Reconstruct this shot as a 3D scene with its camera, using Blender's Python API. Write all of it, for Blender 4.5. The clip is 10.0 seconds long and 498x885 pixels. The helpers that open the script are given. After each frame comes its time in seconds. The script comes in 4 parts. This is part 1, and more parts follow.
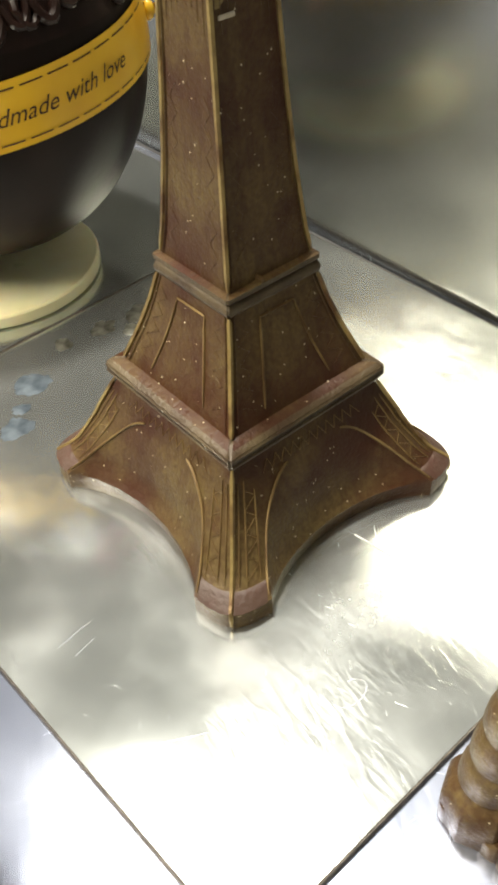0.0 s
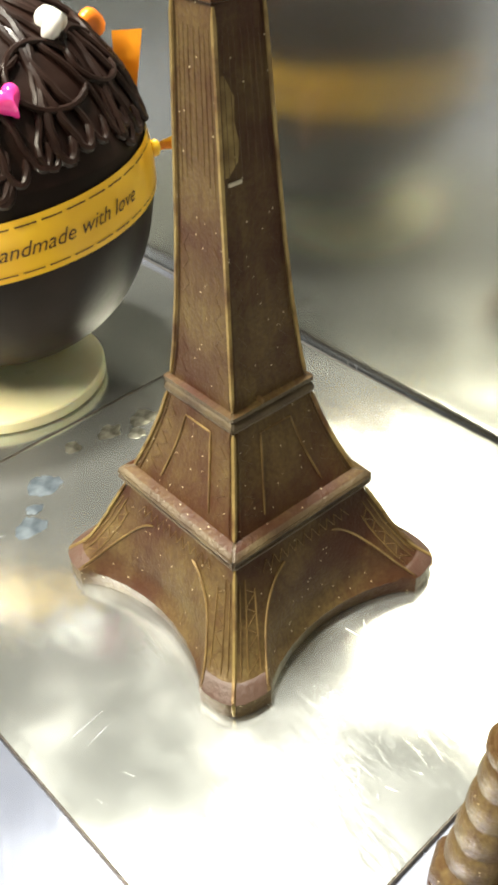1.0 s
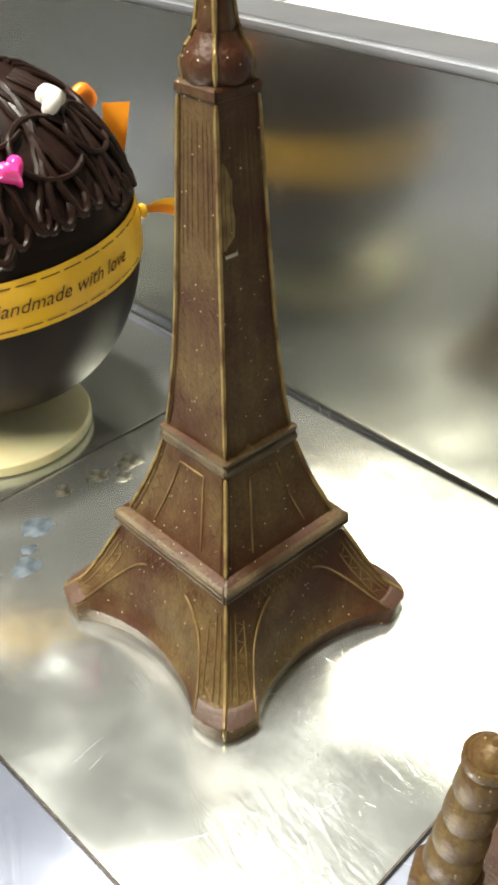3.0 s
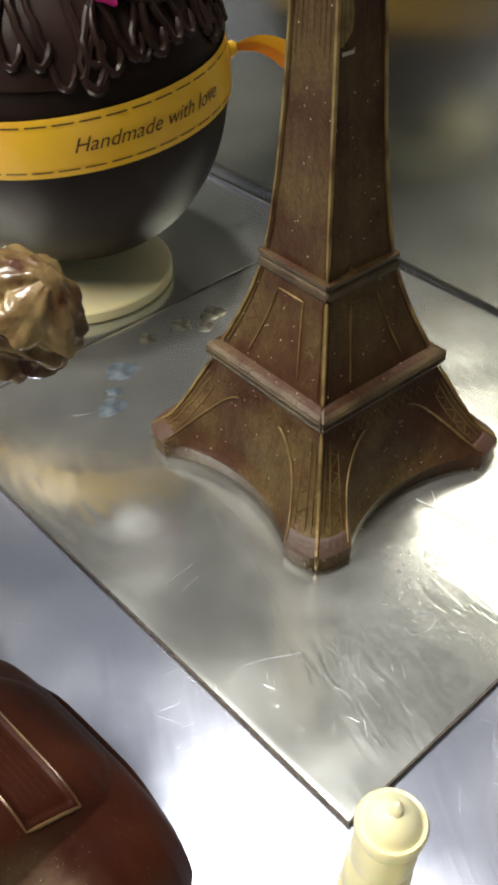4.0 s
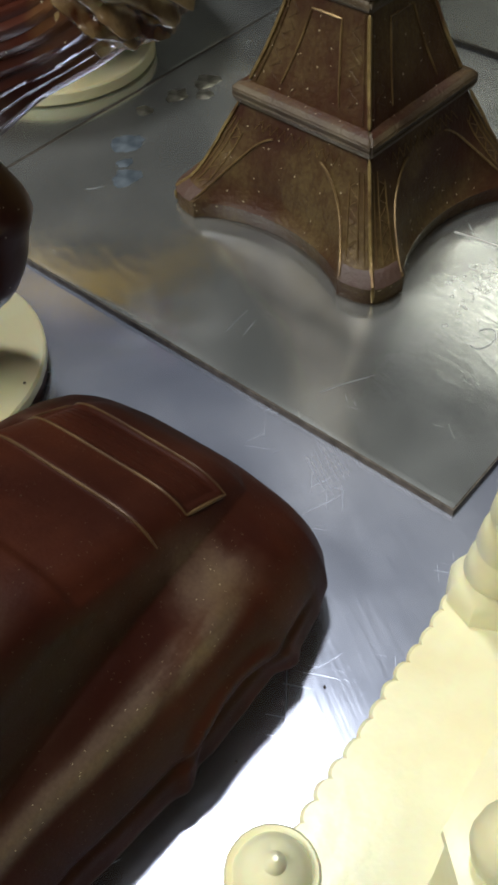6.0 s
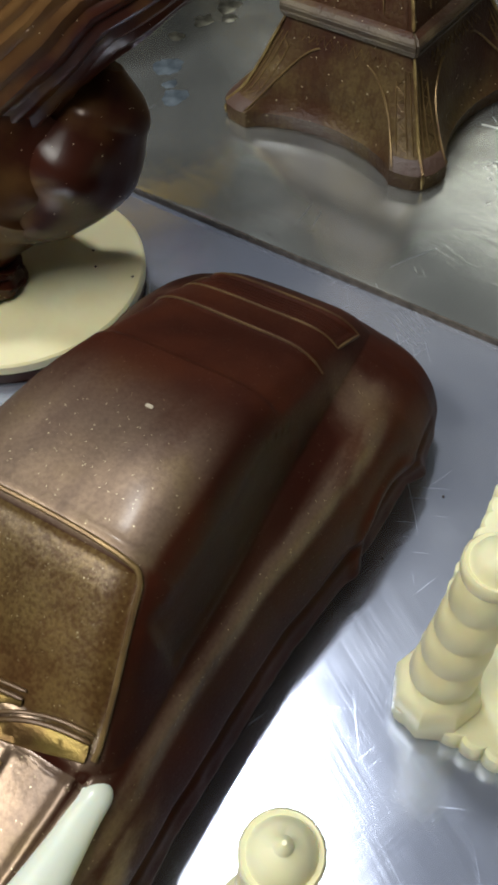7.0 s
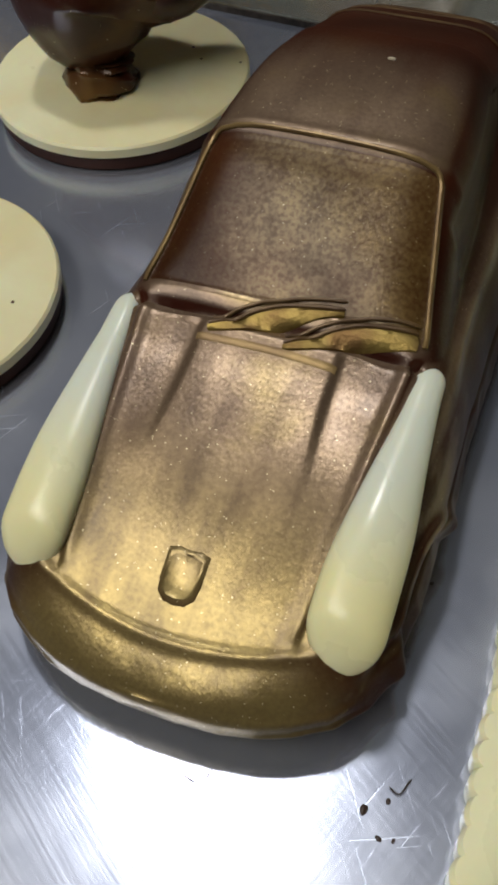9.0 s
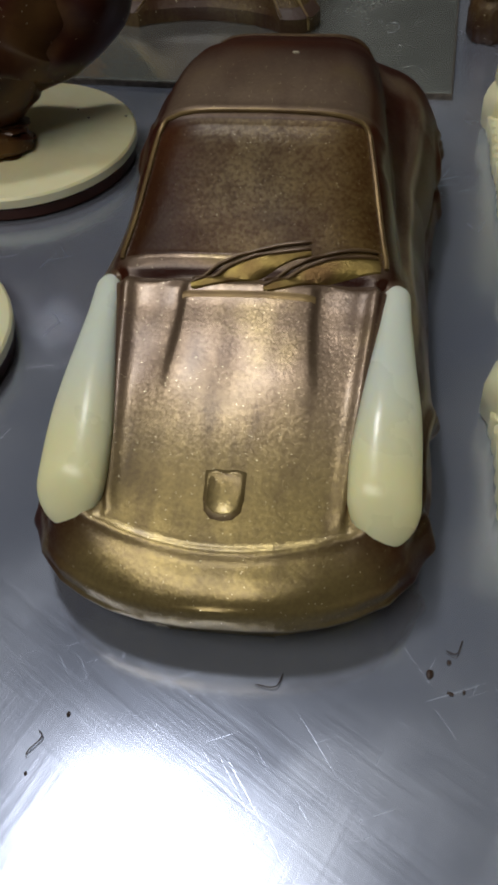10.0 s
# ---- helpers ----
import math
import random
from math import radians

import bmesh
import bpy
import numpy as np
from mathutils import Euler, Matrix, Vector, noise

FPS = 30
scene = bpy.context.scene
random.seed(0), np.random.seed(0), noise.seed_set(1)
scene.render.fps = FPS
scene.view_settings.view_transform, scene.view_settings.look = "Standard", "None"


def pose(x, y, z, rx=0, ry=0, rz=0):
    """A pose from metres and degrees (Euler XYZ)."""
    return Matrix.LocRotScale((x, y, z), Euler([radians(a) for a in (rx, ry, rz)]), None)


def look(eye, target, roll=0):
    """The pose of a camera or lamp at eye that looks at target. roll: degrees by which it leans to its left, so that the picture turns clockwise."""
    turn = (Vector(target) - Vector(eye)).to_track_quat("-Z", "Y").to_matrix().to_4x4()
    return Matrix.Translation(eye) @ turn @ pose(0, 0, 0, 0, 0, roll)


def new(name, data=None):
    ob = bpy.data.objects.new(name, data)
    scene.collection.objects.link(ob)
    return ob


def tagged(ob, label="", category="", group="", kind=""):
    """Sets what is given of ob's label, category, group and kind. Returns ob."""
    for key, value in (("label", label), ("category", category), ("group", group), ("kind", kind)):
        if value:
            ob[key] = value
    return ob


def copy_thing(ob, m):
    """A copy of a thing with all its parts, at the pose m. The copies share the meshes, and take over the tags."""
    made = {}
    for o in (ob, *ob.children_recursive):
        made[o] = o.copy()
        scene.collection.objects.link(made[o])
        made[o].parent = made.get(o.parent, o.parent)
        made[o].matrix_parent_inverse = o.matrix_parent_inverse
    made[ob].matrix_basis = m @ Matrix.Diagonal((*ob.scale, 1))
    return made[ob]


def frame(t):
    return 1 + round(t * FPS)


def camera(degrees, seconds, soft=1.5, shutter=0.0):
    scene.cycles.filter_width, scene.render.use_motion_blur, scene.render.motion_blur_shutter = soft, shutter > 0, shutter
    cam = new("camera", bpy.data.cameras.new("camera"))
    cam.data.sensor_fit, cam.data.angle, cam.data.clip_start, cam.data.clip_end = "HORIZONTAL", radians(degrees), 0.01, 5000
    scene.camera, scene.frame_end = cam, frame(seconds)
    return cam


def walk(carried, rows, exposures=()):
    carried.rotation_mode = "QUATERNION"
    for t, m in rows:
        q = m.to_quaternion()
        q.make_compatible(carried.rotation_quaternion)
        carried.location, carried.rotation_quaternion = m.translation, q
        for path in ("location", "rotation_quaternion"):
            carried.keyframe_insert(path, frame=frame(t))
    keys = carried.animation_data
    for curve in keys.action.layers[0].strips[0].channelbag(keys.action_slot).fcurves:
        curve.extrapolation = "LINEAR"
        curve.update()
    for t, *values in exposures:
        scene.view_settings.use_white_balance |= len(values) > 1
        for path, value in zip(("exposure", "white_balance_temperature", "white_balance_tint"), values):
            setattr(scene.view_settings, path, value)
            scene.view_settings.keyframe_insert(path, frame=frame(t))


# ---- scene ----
import functools
cam = camera(30.0, 10.0, soft=3.5)
PATH = [
    (0, (0.192, -0.14, 0.24), (-0.982, 0.717, -1.135), -4.0),
    (0.5, (0.196, -0.147, 0.254), (-1.01, 0.755, -1.063), -3.6),
    (1, (0.202, -0.154, 0.266), (-1.033, 0.807, -0.98), -2.8),
    (1.5, (0.204, -0.164, 0.271), (-1.032, 0.866, -0.917), -0.0),
    (2, (0.213, -0.171, 0.283), (-1.05, 0.899, -0.84), -0.1),
    (2.2, (0.214, -0.173, 0.287), (-1.051, 0.916, -0.815), -0.2),
    (3.3, (0.211, -0.179, 0.281), (-0.986, 0.875, -0.926), -0.9),
    (3.5, (0.211, -0.184, 0.274), (-0.986, 0.851, -0.949), -0.6),
    (4, (0.211, -0.2, 0.256), (-0.985, 0.72, -1.057), -1.6),
    (4.5, (0.201, -0.214, 0.243), (-0.979, 0.656, -1.117), -2.4),
    (5, (0.2, -0.216, 0.23), (-0.933, 0.636, -1.181), -2.1),
    (5.2, (0.202, -0.22, 0.223), (-0.891, 0.608, -1.233), -2.4),
    (6.3, (0.2, -0.276, 0.228), (-0.662, 0.649, -1.322), -3.2),
    (6.5, (0.2, -0.29, 0.23), (-0.618, 0.634, -1.344), -3.4),
    (7, (0.194, -0.33, 0.241), (-0.606, 0.596, -1.342), -3.6),
    (7.5, (0.186, -0.359, 0.245), (-0.604, 0.526, -1.365), -6.0),
    (8, (0.169, -0.385, 0.241), (-0.478, 0.577, -1.389), -3.4),
    (8.5, (0.165, -0.42, 0.227), (-0.447, 0.543, -1.416), -5.2),
    (9, (0.161, -0.444, 0.206), (-0.467, 0.583, -1.391), -4.2),
    (9.5, (0.147, -0.471, 0.192), (-0.379, 0.71, -1.334), -5.3),
    (10, (0.142, -0.502, 0.192), (-0.252, 0.833, -1.244), -3.4),
]
EXPOSURES = [(0, 1.95, 6850, 8), (1, 2.5, 6950, 6), (2.2, 2.85, 6950, 4), (3.5, 1.6, 6650, 9), (4.5, 1.15, 6550, 11), (5.2, 0.9, 6350, 11), (6.5, 0.45, 6050, 9),
             (7.5, 0.55, 6100, 9), (8.5, 0.3, 6200, 10), (9, -0.2, 6400, 10), (9.5, -0.7, 6400, 10), (10, -0.5, 6150, 10)]
walk(cam, [(t, look(eye, target, roll)) for t, eye, target, roll in PATH], EXPOSURES)


# ---------- light ----------
world = bpy.data.worlds.new("world")
scene.world = world
world.use_nodes = True
world.node_tree.nodes["Background"].inputs[0].default_value = (0.75, 0.8, 0.9, 1)
world.node_tree.nodes["Background"].inputs[1].default_value = 0.25


def area(name, m, sx, sy, watts, color):
    d = bpy.data.lights.new(name, "AREA")
    d.shape, d.size, d.size_y, d.energy, d.color = "RECTANGLE", sx, sy, watts, color
    ob = new(name, d)
    ob.matrix_world = m
    return ob


area("ceiling_lamp", look((-0.39, 0.13, 2.1), (0.08, -0.2, 0)), 0.18, 0.20, 16.5, (1.0, 0.975, 0.92))
# Broad fill lamp, added to lift the front faces; no known fixture.
area("fill_light", look((-0.45, -1.25, 2.1), (0, -0.1, 0)), 1.7, 0.9, 54, (1.0, 0.94, 0.82))


# ---------- materials ----------
def material(name, color, rough=0.5, metal=0.0, color2=None, scale=60, detail=6, contrast=(0.35, 0.65), bump=0.0, bump_scale=300,
             stretch=(1, 1, 1), rough2=None, subsurface=0.0, specks=None, speck_scale=900, speck_size=0.12, speck_share=0.9, coat=0.0, spec=0.5, metal2=None):
    m = bpy.data.materials.new(name)
    m.use_nodes = True
    t = m.node_tree
    n, l = t.nodes, t.links
    b = n["Principled BSDF"]
    b.inputs["Roughness"].default_value, b.inputs["Metallic"].default_value = rough, metal
    b.inputs["Specular IOR Level"].default_value = spec
    b.inputs["Coat Weight"].default_value = coat
    b.inputs["Coat Roughness"].default_value = 0.12
    if subsurface:
        b.inputs["Subsurface Weight"].default_value = subsurface
        b.inputs["Subsurface Radius"].default_value = (0.006, 0.004, 0.002)
    co = n.new("ShaderNodeTexCoord")
    mp = n.new("ShaderNodeMapping")
    mp.inputs["Scale"].default_value = stretch
    l.new(co.outputs["Object"], mp.inputs["Vector"])

    def noise_tex(s, d=detail, ramp=contrast):
        x = n.new("ShaderNodeTexNoise")
        x.inputs["Scale"].default_value, x.inputs["Detail"].default_value = s, d
        l.new(mp.outputs["Vector"], x.inputs["Vector"])
        r = n.new("ShaderNodeMapRange")
        r.inputs["From Min"].default_value, r.inputs["From Max"].default_value = ramp
        l.new(x.outputs["Fac"], r.inputs["Value"])
        return x.outputs["Fac"], r.outputs["Result"]

    raw, fac = noise_tex(scale)
    mix = n.new("ShaderNodeMix")
    mix.data_type = "RGBA"
    mix.inputs[6].default_value, mix.inputs[7].default_value = (*color, 1), (*(color2 or color), 1)
    l.new(fac, mix.inputs[0])
    out = mix.outputs[2]

    def blend(socket, lo, hi):
        r = n.new("ShaderNodeMapRange")
        r.inputs["To Min"].default_value, r.inputs["To Max"].default_value = lo, hi
        l.new(fac, r.inputs["Value"])
        l.new(r.outputs["Result"], b.inputs[socket])

    if rough2 is not None:
        blend("Roughness", rough, rough2)
    if metal2 is not None:
        blend("Metallic", metal, metal2)
    if specks:
        v = n.new("ShaderNodeTexVoronoi")
        v.inputs["Scale"].default_value = speck_scale
        l.new(co.outputs["Object"], v.inputs["Vector"])
        lt = n.new("ShaderNodeMath")
        lt.operation = "LESS_THAN"
        lt.inputs[1].default_value = speck_size
        l.new(v.outputs["Distance"], lt.inputs[0])
        wn = n.new("ShaderNodeTexWhiteNoise")
        l.new(v.outputs["Position"], wn.inputs["Vector"])
        gt = n.new("ShaderNodeMath")
        gt.operation = "GREATER_THAN"
        gt.inputs[1].default_value = speck_share
        l.new(wn.outputs["Value"], gt.inputs[0])
        mu = n.new("ShaderNodeMath")
        mu.operation = "MULTIPLY"
        l.new(lt.outputs[0], mu.inputs[0]), l.new(gt.outputs[0], mu.inputs[1])
        m2 = n.new("ShaderNodeMix")
        m2.data_type = "RGBA"
        l.new(mu.outputs[0], m2.inputs[0])
        l.new(out, m2.inputs[6])
        m2.inputs[7].default_value = (*specks, 1)
        out = m2.outputs[2]
    l.new(out, b.inputs["Base Color"])
    if bump:
        raw2, _ = noise_tex(bump_scale)
        bp = n.new("ShaderNodeBump")
        bp.inputs["Strength"].default_value, bp.inputs["Distance"].default_value = bump, 0.001
        l.new(raw2, bp.inputs["Height"])
        l.new(bp.outputs["Normal"], b.inputs["Normal"])
    return m


class Nodes:
    """A small builder for node materials."""

    def __init__(self, name):
        self.m = bpy.data.materials.new(name)
        self.m.use_nodes = True
        self.t = self.m.node_tree
        self.b = self.t.nodes["Principled BSDF"]
        self.co = self.t.nodes.new("ShaderNodeTexCoord").outputs["Object"]

    def put(self, socket, v):
        if isinstance(v, (int, float)):
            socket.default_value = v
        elif isinstance(v, tuple):
            socket.default_value = (*v, 1) if len(socket.default_value) == 4 else v
        else:
            self.t.links.new(v, socket)

    def bsdf(self, **kw):
        for k, v in kw.items():
            self.put(self.b.inputs[k.replace("_", " ")], v)

    def math(self, op, a, b=0.0):
        x = self.t.nodes.new("ShaderNodeMath")
        x.operation = op
        self.put(x.inputs[0], a), self.put(x.inputs[1], b)
        return x.outputs[0]

    def mul(self, a, *rest):
        for b in rest:
            a = self.math("MULTIPLY", a, b)
        return a

    def ramp(self, v, a, b, lo=0.0, hi=1.0):
        x = self.t.nodes.new("ShaderNodeMapRange")
        x.interpolation_type = "SMOOTHSTEP"
        self.put(x.inputs["Value"], v)
        for k, q in (("From Min", a), ("From Max", b), ("To Min", lo), ("To Max", hi)):
            x.inputs[k].default_value = q
        return x.outputs["Result"]

    def hill(self, v, c, w):
        return self.ramp(self.math("ABSOLUTE", self.math("SUBTRACT", v, c)), w, 0.0)

    def xyz(self, v):
        x = self.t.nodes.new("ShaderNodeSeparateXYZ")
        self.put(x.inputs[0], v)
        return x.outputs[0], x.outputs[1], x.outputs[2]

    def normal(self):
        return self.t.nodes.new("ShaderNodeNewGeometry").outputs["Normal"]

    def noise(self, scale, detail=5, stretch=None, turn=0.0, rough=0.5, warp=0.0):
        v = self.co
        if stretch:
            mp = self.t.nodes.new("ShaderNodeMapping")
            mp.inputs["Rotation"].default_value = (0, 0, turn)
            r = self.t.nodes.new("ShaderNodeMapping")
            r.inputs["Scale"].default_value = stretch
            self.put(mp.inputs[0], v)
            self.put(r.inputs[0], mp.outputs[0])
            v = r.outputs[0]
        x = self.t.nodes.new("ShaderNodeTexNoise")
        x.inputs["Scale"].default_value, x.inputs["Detail"].default_value, x.inputs["Roughness"].default_value, x.inputs["Distortion"].default_value = scale, detail, rough, warp
        self.put(x.inputs["Vector"], v)
        return x.outputs["Fac"]

    def mix(self, fac, a, b):
        x = self.t.nodes.new("ShaderNodeMix")
        x.data_type = "RGBA"
        self.put(x.inputs[0], fac), self.put(x.inputs[6], a), self.put(x.inputs[7], b)
        return x.outputs[2]

    def specks(self, scale, size, share):
        """Grains: a mask of a few round dots, each cell drawn by chance."""
        v = self.t.nodes.new("ShaderNodeTexVoronoi")
        v.inputs["Scale"].default_value = scale
        self.put(v.inputs["Vector"], self.co)
        w = self.t.nodes.new("ShaderNodeTexWhiteNoise")
        self.put(w.inputs["Vector"], v.outputs["Position"])
        return self.mul(self.math("LESS_THAN", v.outputs["Distance"], size), self.math("GREATER_THAN", w.outputs["Value"], 1 - share))

    def flakes(self, scale, amount):
        """Tilts the normal a little in every grain, as lustre dust does."""
        v = self.t.nodes.new("ShaderNodeTexVoronoi")
        v.inputs["Scale"].default_value = scale
        self.put(v.inputs["Vector"], self.co)

        def vec(op, a, b):
            x = self.t.nodes.new("ShaderNodeVectorMath")
            x.operation = op
            self.put(x.inputs[0], a)
            if b is not None:
                self.put(x.inputs[3] if op == "SCALE" else x.inputs[1], b)
            return x.outputs[0]
        tilt = vec("SCALE", vec("SUBTRACT", v.outputs["Color"], (0.5, 0.5, 0.5)), amount)
        return vec("NORMALIZE", vec("ADD", self.normal(), tilt), None)

    def bump(self, height, strength, distance=0.001, normal=None):
        x = self.t.nodes.new("ShaderNodeBump")
        x.inputs["Strength"].default_value, x.inputs["Distance"].default_value = strength, distance
        self.put(x.inputs["Height"], height)
        if normal is not None:
            self.put(x.inputs["Normal"], normal)
        return x.outputs["Normal"]

    def scratches(self, length, fine, turn, cut):
        """Sparse hairlines along one direction."""
        return self.mul(self.ramp(self.noise(1.0, 2, (length, fine, 1), turn), cut, cut + 0.06), self.ramp(self.noise(26, 2), 0.45, 0.6))


def scratched_steel():
    k = Nodes("scratched_steel")
    cloud, brush = k.noise(14, 6), k.noise(1.0, 4, (30, 900, 1), 0.5)
    brush2 = k.noise(1.0, 3, (700, 40, 1), 0.3)
    sc = k.math("ADD", k.scratches(28, 1500, 0.9, 0.66), k.math("ADD", k.scratches(34, 1300, -0.5, 0.67), k.scratches(40, 1100, 1.9, 0.68)))
    k.bsdf(Base_Color=k.mix(k.ramp(cloud, 0.3, 0.7), (0.47, 0.52, 0.68), (0.54, 0.575, 0.68)), Metallic=0.80,
           Roughness=k.math("ADD", k.ramp(cloud, 0.3, 0.7, 0.15, 0.27), k.math("ADD", k.mul(sc, 0.10), k.mul(k.math("SUBTRACT", brush, 0.5), 0.07))),
           Normal=k.bump(k.math("ADD", k.math("ADD", brush, brush2), k.mul(sc, -1.2)), 0.036, 0.0005))
    return k.m


def crinkled_foil():
    k = Nodes("silver_foil_board")
    cloud, fine, rip = k.noise(18, 6), k.noise(420, 6), k.noise(1.0, 3, (60, 190, 1), 0.25, warp=1.2)
    patch = k.ramp(k.noise(15, 3), 0.46, 0.62)
    sc = k.math("ADD", k.scratches(60, 900, 0.7, 0.67), k.scratches(70, 1000, -0.35, 0.68))
    stain = k.mul(patch, k.ramp(fine, 0.40, 0.80), 0.7)
    k.bsdf(Base_Color=k.mix(stain, k.mix(k.ramp(cloud, 0.35, 0.7), (0.56, 0.59, 0.575), (0.64, 0.665, 0.65)), (0.42, 0.44, 0.42)), Metallic=0.90,
           Roughness=k.math("ADD", k.math("ADD", k.ramp(cloud, 0.3, 0.75, 0.15, 0.27), k.mul(stain, 0.06)), k.mul(sc, 0.08)),
           Normal=k.bump(k.math("ADD", k.math("ADD", k.mul(rip, patch, 1.2), k.mul(fine, 0.09)), k.mul(sc, 0.10)), 0.14, 0.0010))
    return k.m


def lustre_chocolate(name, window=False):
    """Red-brown chocolate with gold lustre brushed over the upper faces, thick at the nose; some sheen is painted in.
    """
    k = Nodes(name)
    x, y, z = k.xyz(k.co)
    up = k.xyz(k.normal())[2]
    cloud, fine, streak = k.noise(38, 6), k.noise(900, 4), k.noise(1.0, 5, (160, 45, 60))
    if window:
        # The hump around x = 0.010 paints the windscreen's moving gold sheen in place.
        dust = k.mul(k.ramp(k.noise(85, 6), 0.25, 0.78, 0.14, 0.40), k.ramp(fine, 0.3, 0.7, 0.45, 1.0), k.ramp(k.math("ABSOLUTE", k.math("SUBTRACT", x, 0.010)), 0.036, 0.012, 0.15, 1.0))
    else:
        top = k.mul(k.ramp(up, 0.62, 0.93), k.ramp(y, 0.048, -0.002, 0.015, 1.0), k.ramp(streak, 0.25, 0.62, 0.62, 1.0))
        # Less gold towards the sides: the bonnet's specular falloff, put into the colour.
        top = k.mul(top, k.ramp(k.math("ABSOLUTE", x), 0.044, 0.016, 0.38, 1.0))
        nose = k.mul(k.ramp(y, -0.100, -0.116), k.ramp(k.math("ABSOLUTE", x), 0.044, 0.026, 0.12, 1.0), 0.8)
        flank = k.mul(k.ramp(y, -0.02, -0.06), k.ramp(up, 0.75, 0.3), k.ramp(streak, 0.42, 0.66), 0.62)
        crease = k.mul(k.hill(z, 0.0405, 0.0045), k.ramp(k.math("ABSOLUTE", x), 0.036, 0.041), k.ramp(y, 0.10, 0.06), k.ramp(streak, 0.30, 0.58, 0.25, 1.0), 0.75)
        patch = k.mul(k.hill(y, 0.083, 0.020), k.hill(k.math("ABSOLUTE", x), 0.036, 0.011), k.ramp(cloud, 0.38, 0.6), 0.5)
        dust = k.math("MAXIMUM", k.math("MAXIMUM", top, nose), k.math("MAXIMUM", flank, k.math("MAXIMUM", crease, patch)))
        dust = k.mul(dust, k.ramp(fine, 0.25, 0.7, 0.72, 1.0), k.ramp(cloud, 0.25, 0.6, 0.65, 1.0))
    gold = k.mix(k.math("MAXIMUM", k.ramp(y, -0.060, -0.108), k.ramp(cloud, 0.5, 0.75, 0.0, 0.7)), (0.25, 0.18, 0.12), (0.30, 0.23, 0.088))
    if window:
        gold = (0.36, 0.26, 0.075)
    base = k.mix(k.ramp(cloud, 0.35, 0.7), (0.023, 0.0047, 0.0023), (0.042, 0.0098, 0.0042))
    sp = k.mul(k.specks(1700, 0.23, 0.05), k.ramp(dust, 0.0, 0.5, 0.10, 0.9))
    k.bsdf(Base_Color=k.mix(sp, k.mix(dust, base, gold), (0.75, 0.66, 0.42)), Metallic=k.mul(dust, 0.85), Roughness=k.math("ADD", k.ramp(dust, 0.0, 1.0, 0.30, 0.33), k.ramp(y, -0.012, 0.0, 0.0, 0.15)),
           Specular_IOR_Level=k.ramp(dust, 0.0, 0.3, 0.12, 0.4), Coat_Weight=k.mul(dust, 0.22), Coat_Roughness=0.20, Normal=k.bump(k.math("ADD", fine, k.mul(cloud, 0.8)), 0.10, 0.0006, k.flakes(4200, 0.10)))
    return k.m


def gilded_chocolate(name, gilt):
    """Dark chocolate with a thin uneven brushing of gold and pale grains."""
    k = Nodes(name)
    cloud, fine, streak = k.noise(30, 6), k.noise(700, 5), k.noise(1.0, 4, (420, 420, 50))
    dust = k.mul(k.ramp(cloud, 0.34, 0.68, 0.08, 0.9), k.ramp(fine, 0.32, 0.68, 0.55, 1.0), gilt)
    dust = k.mul(dust, k.ramp(streak, 0.3, 0.6, 0.6, 1.0))
    sp = k.specks(760, 0.20, 0.055)
    k.bsdf(Base_Color=k.mix(sp, k.mix(dust, (0.034, 0.0078, 0.0032), (0.23, 0.180, 0.068)), (0.55, 0.47, 0.32)), Metallic=k.mul(dust, 0.55),
           Roughness=k.ramp(fine, 0.3, 0.7, 0.36, 0.5), Specular_IOR_Level=0.3,
           Normal=k.bump(k.math("ADD", k.mul(fine, 1.2), k.mul(streak, 0.7)), 0.38, 0.0008, k.flakes(1800, 0.10)))
    return k.m


def teardrop_white():
    """Milky white chocolate, cool and thin at the tail, yellower at the full end."""
    k = Nodes("pale_white_chocolate")
    y = k.xyz(k.co)[1]
    cloud = k.noise(60, 5)
    far = k.math("ADD", k.ramp(y, -0.062, -0.100), k.mul(k.math("SUBTRACT", cloud, 0.5), 0.7))
    k.bsdf(Base_Color=k.mix(far, (0.64, 0.69, 0.61), (0.76, 0.73, 0.42)), Roughness=k.ramp(cloud, 0.3, 0.7, 0.24, 0.36), Subsurface_Weight=0.3,
           Subsurface_Radius=(0.006, 0.004, 0.002), Normal=k.bump(k.noise(240, 4), 0.10, 0.0008))
    return k.m


M_STEEL = scratched_steel()
M_WALLSTEEL = material("satin_steel", (0.40, 0.405, 0.375), 0.19, 0.97, (0.45, 0.455, 0.42), 6, 2, (0.1, 0.9), stretch=(1, 1, 3), rough2=0.22)
M_RIM = material("rim_steel", (0.5, 0.52, 0.56), 0.35, 0.9, (0.56, 0.58, 0.62), 30)
M_FOIL = crinkled_foil()
M_SMUDGE = material("foil_smudge", (0.035, 0.046, 0.058), 0.5, 0.2, (0.10, 0.12, 0.14), 150, 8, spec=0.15)
M_DARKSPOT = material("dark_foil_spot", (0.06, 0.058, 0.042), 0.3, 0.6, (0.24, 0.235, 0.20), 200, 8, spec=0.2)
M_CARD = material("board_edge", (0.05, 0.04, 0.03), 0.7, 0, (0.12, 0.10, 0.08), 300)
M_TOWERBAND = material("dusty_cornice_chocolate", (0.040, 0.022, 0.010), 0.45, 0.1, (0.095, 0.070, 0.034), 60, 8, (0.35, 0.7), bump=0.5, bump_scale=700)
M_GOLDRIB = material("gold_lustre_edge", (0.29, 0.21, 0.08), 0.36, 0.45, (0.10, 0.05, 0.02), 90, 6, (0.45, 0.7), bump=0.4, bump_scale=500)
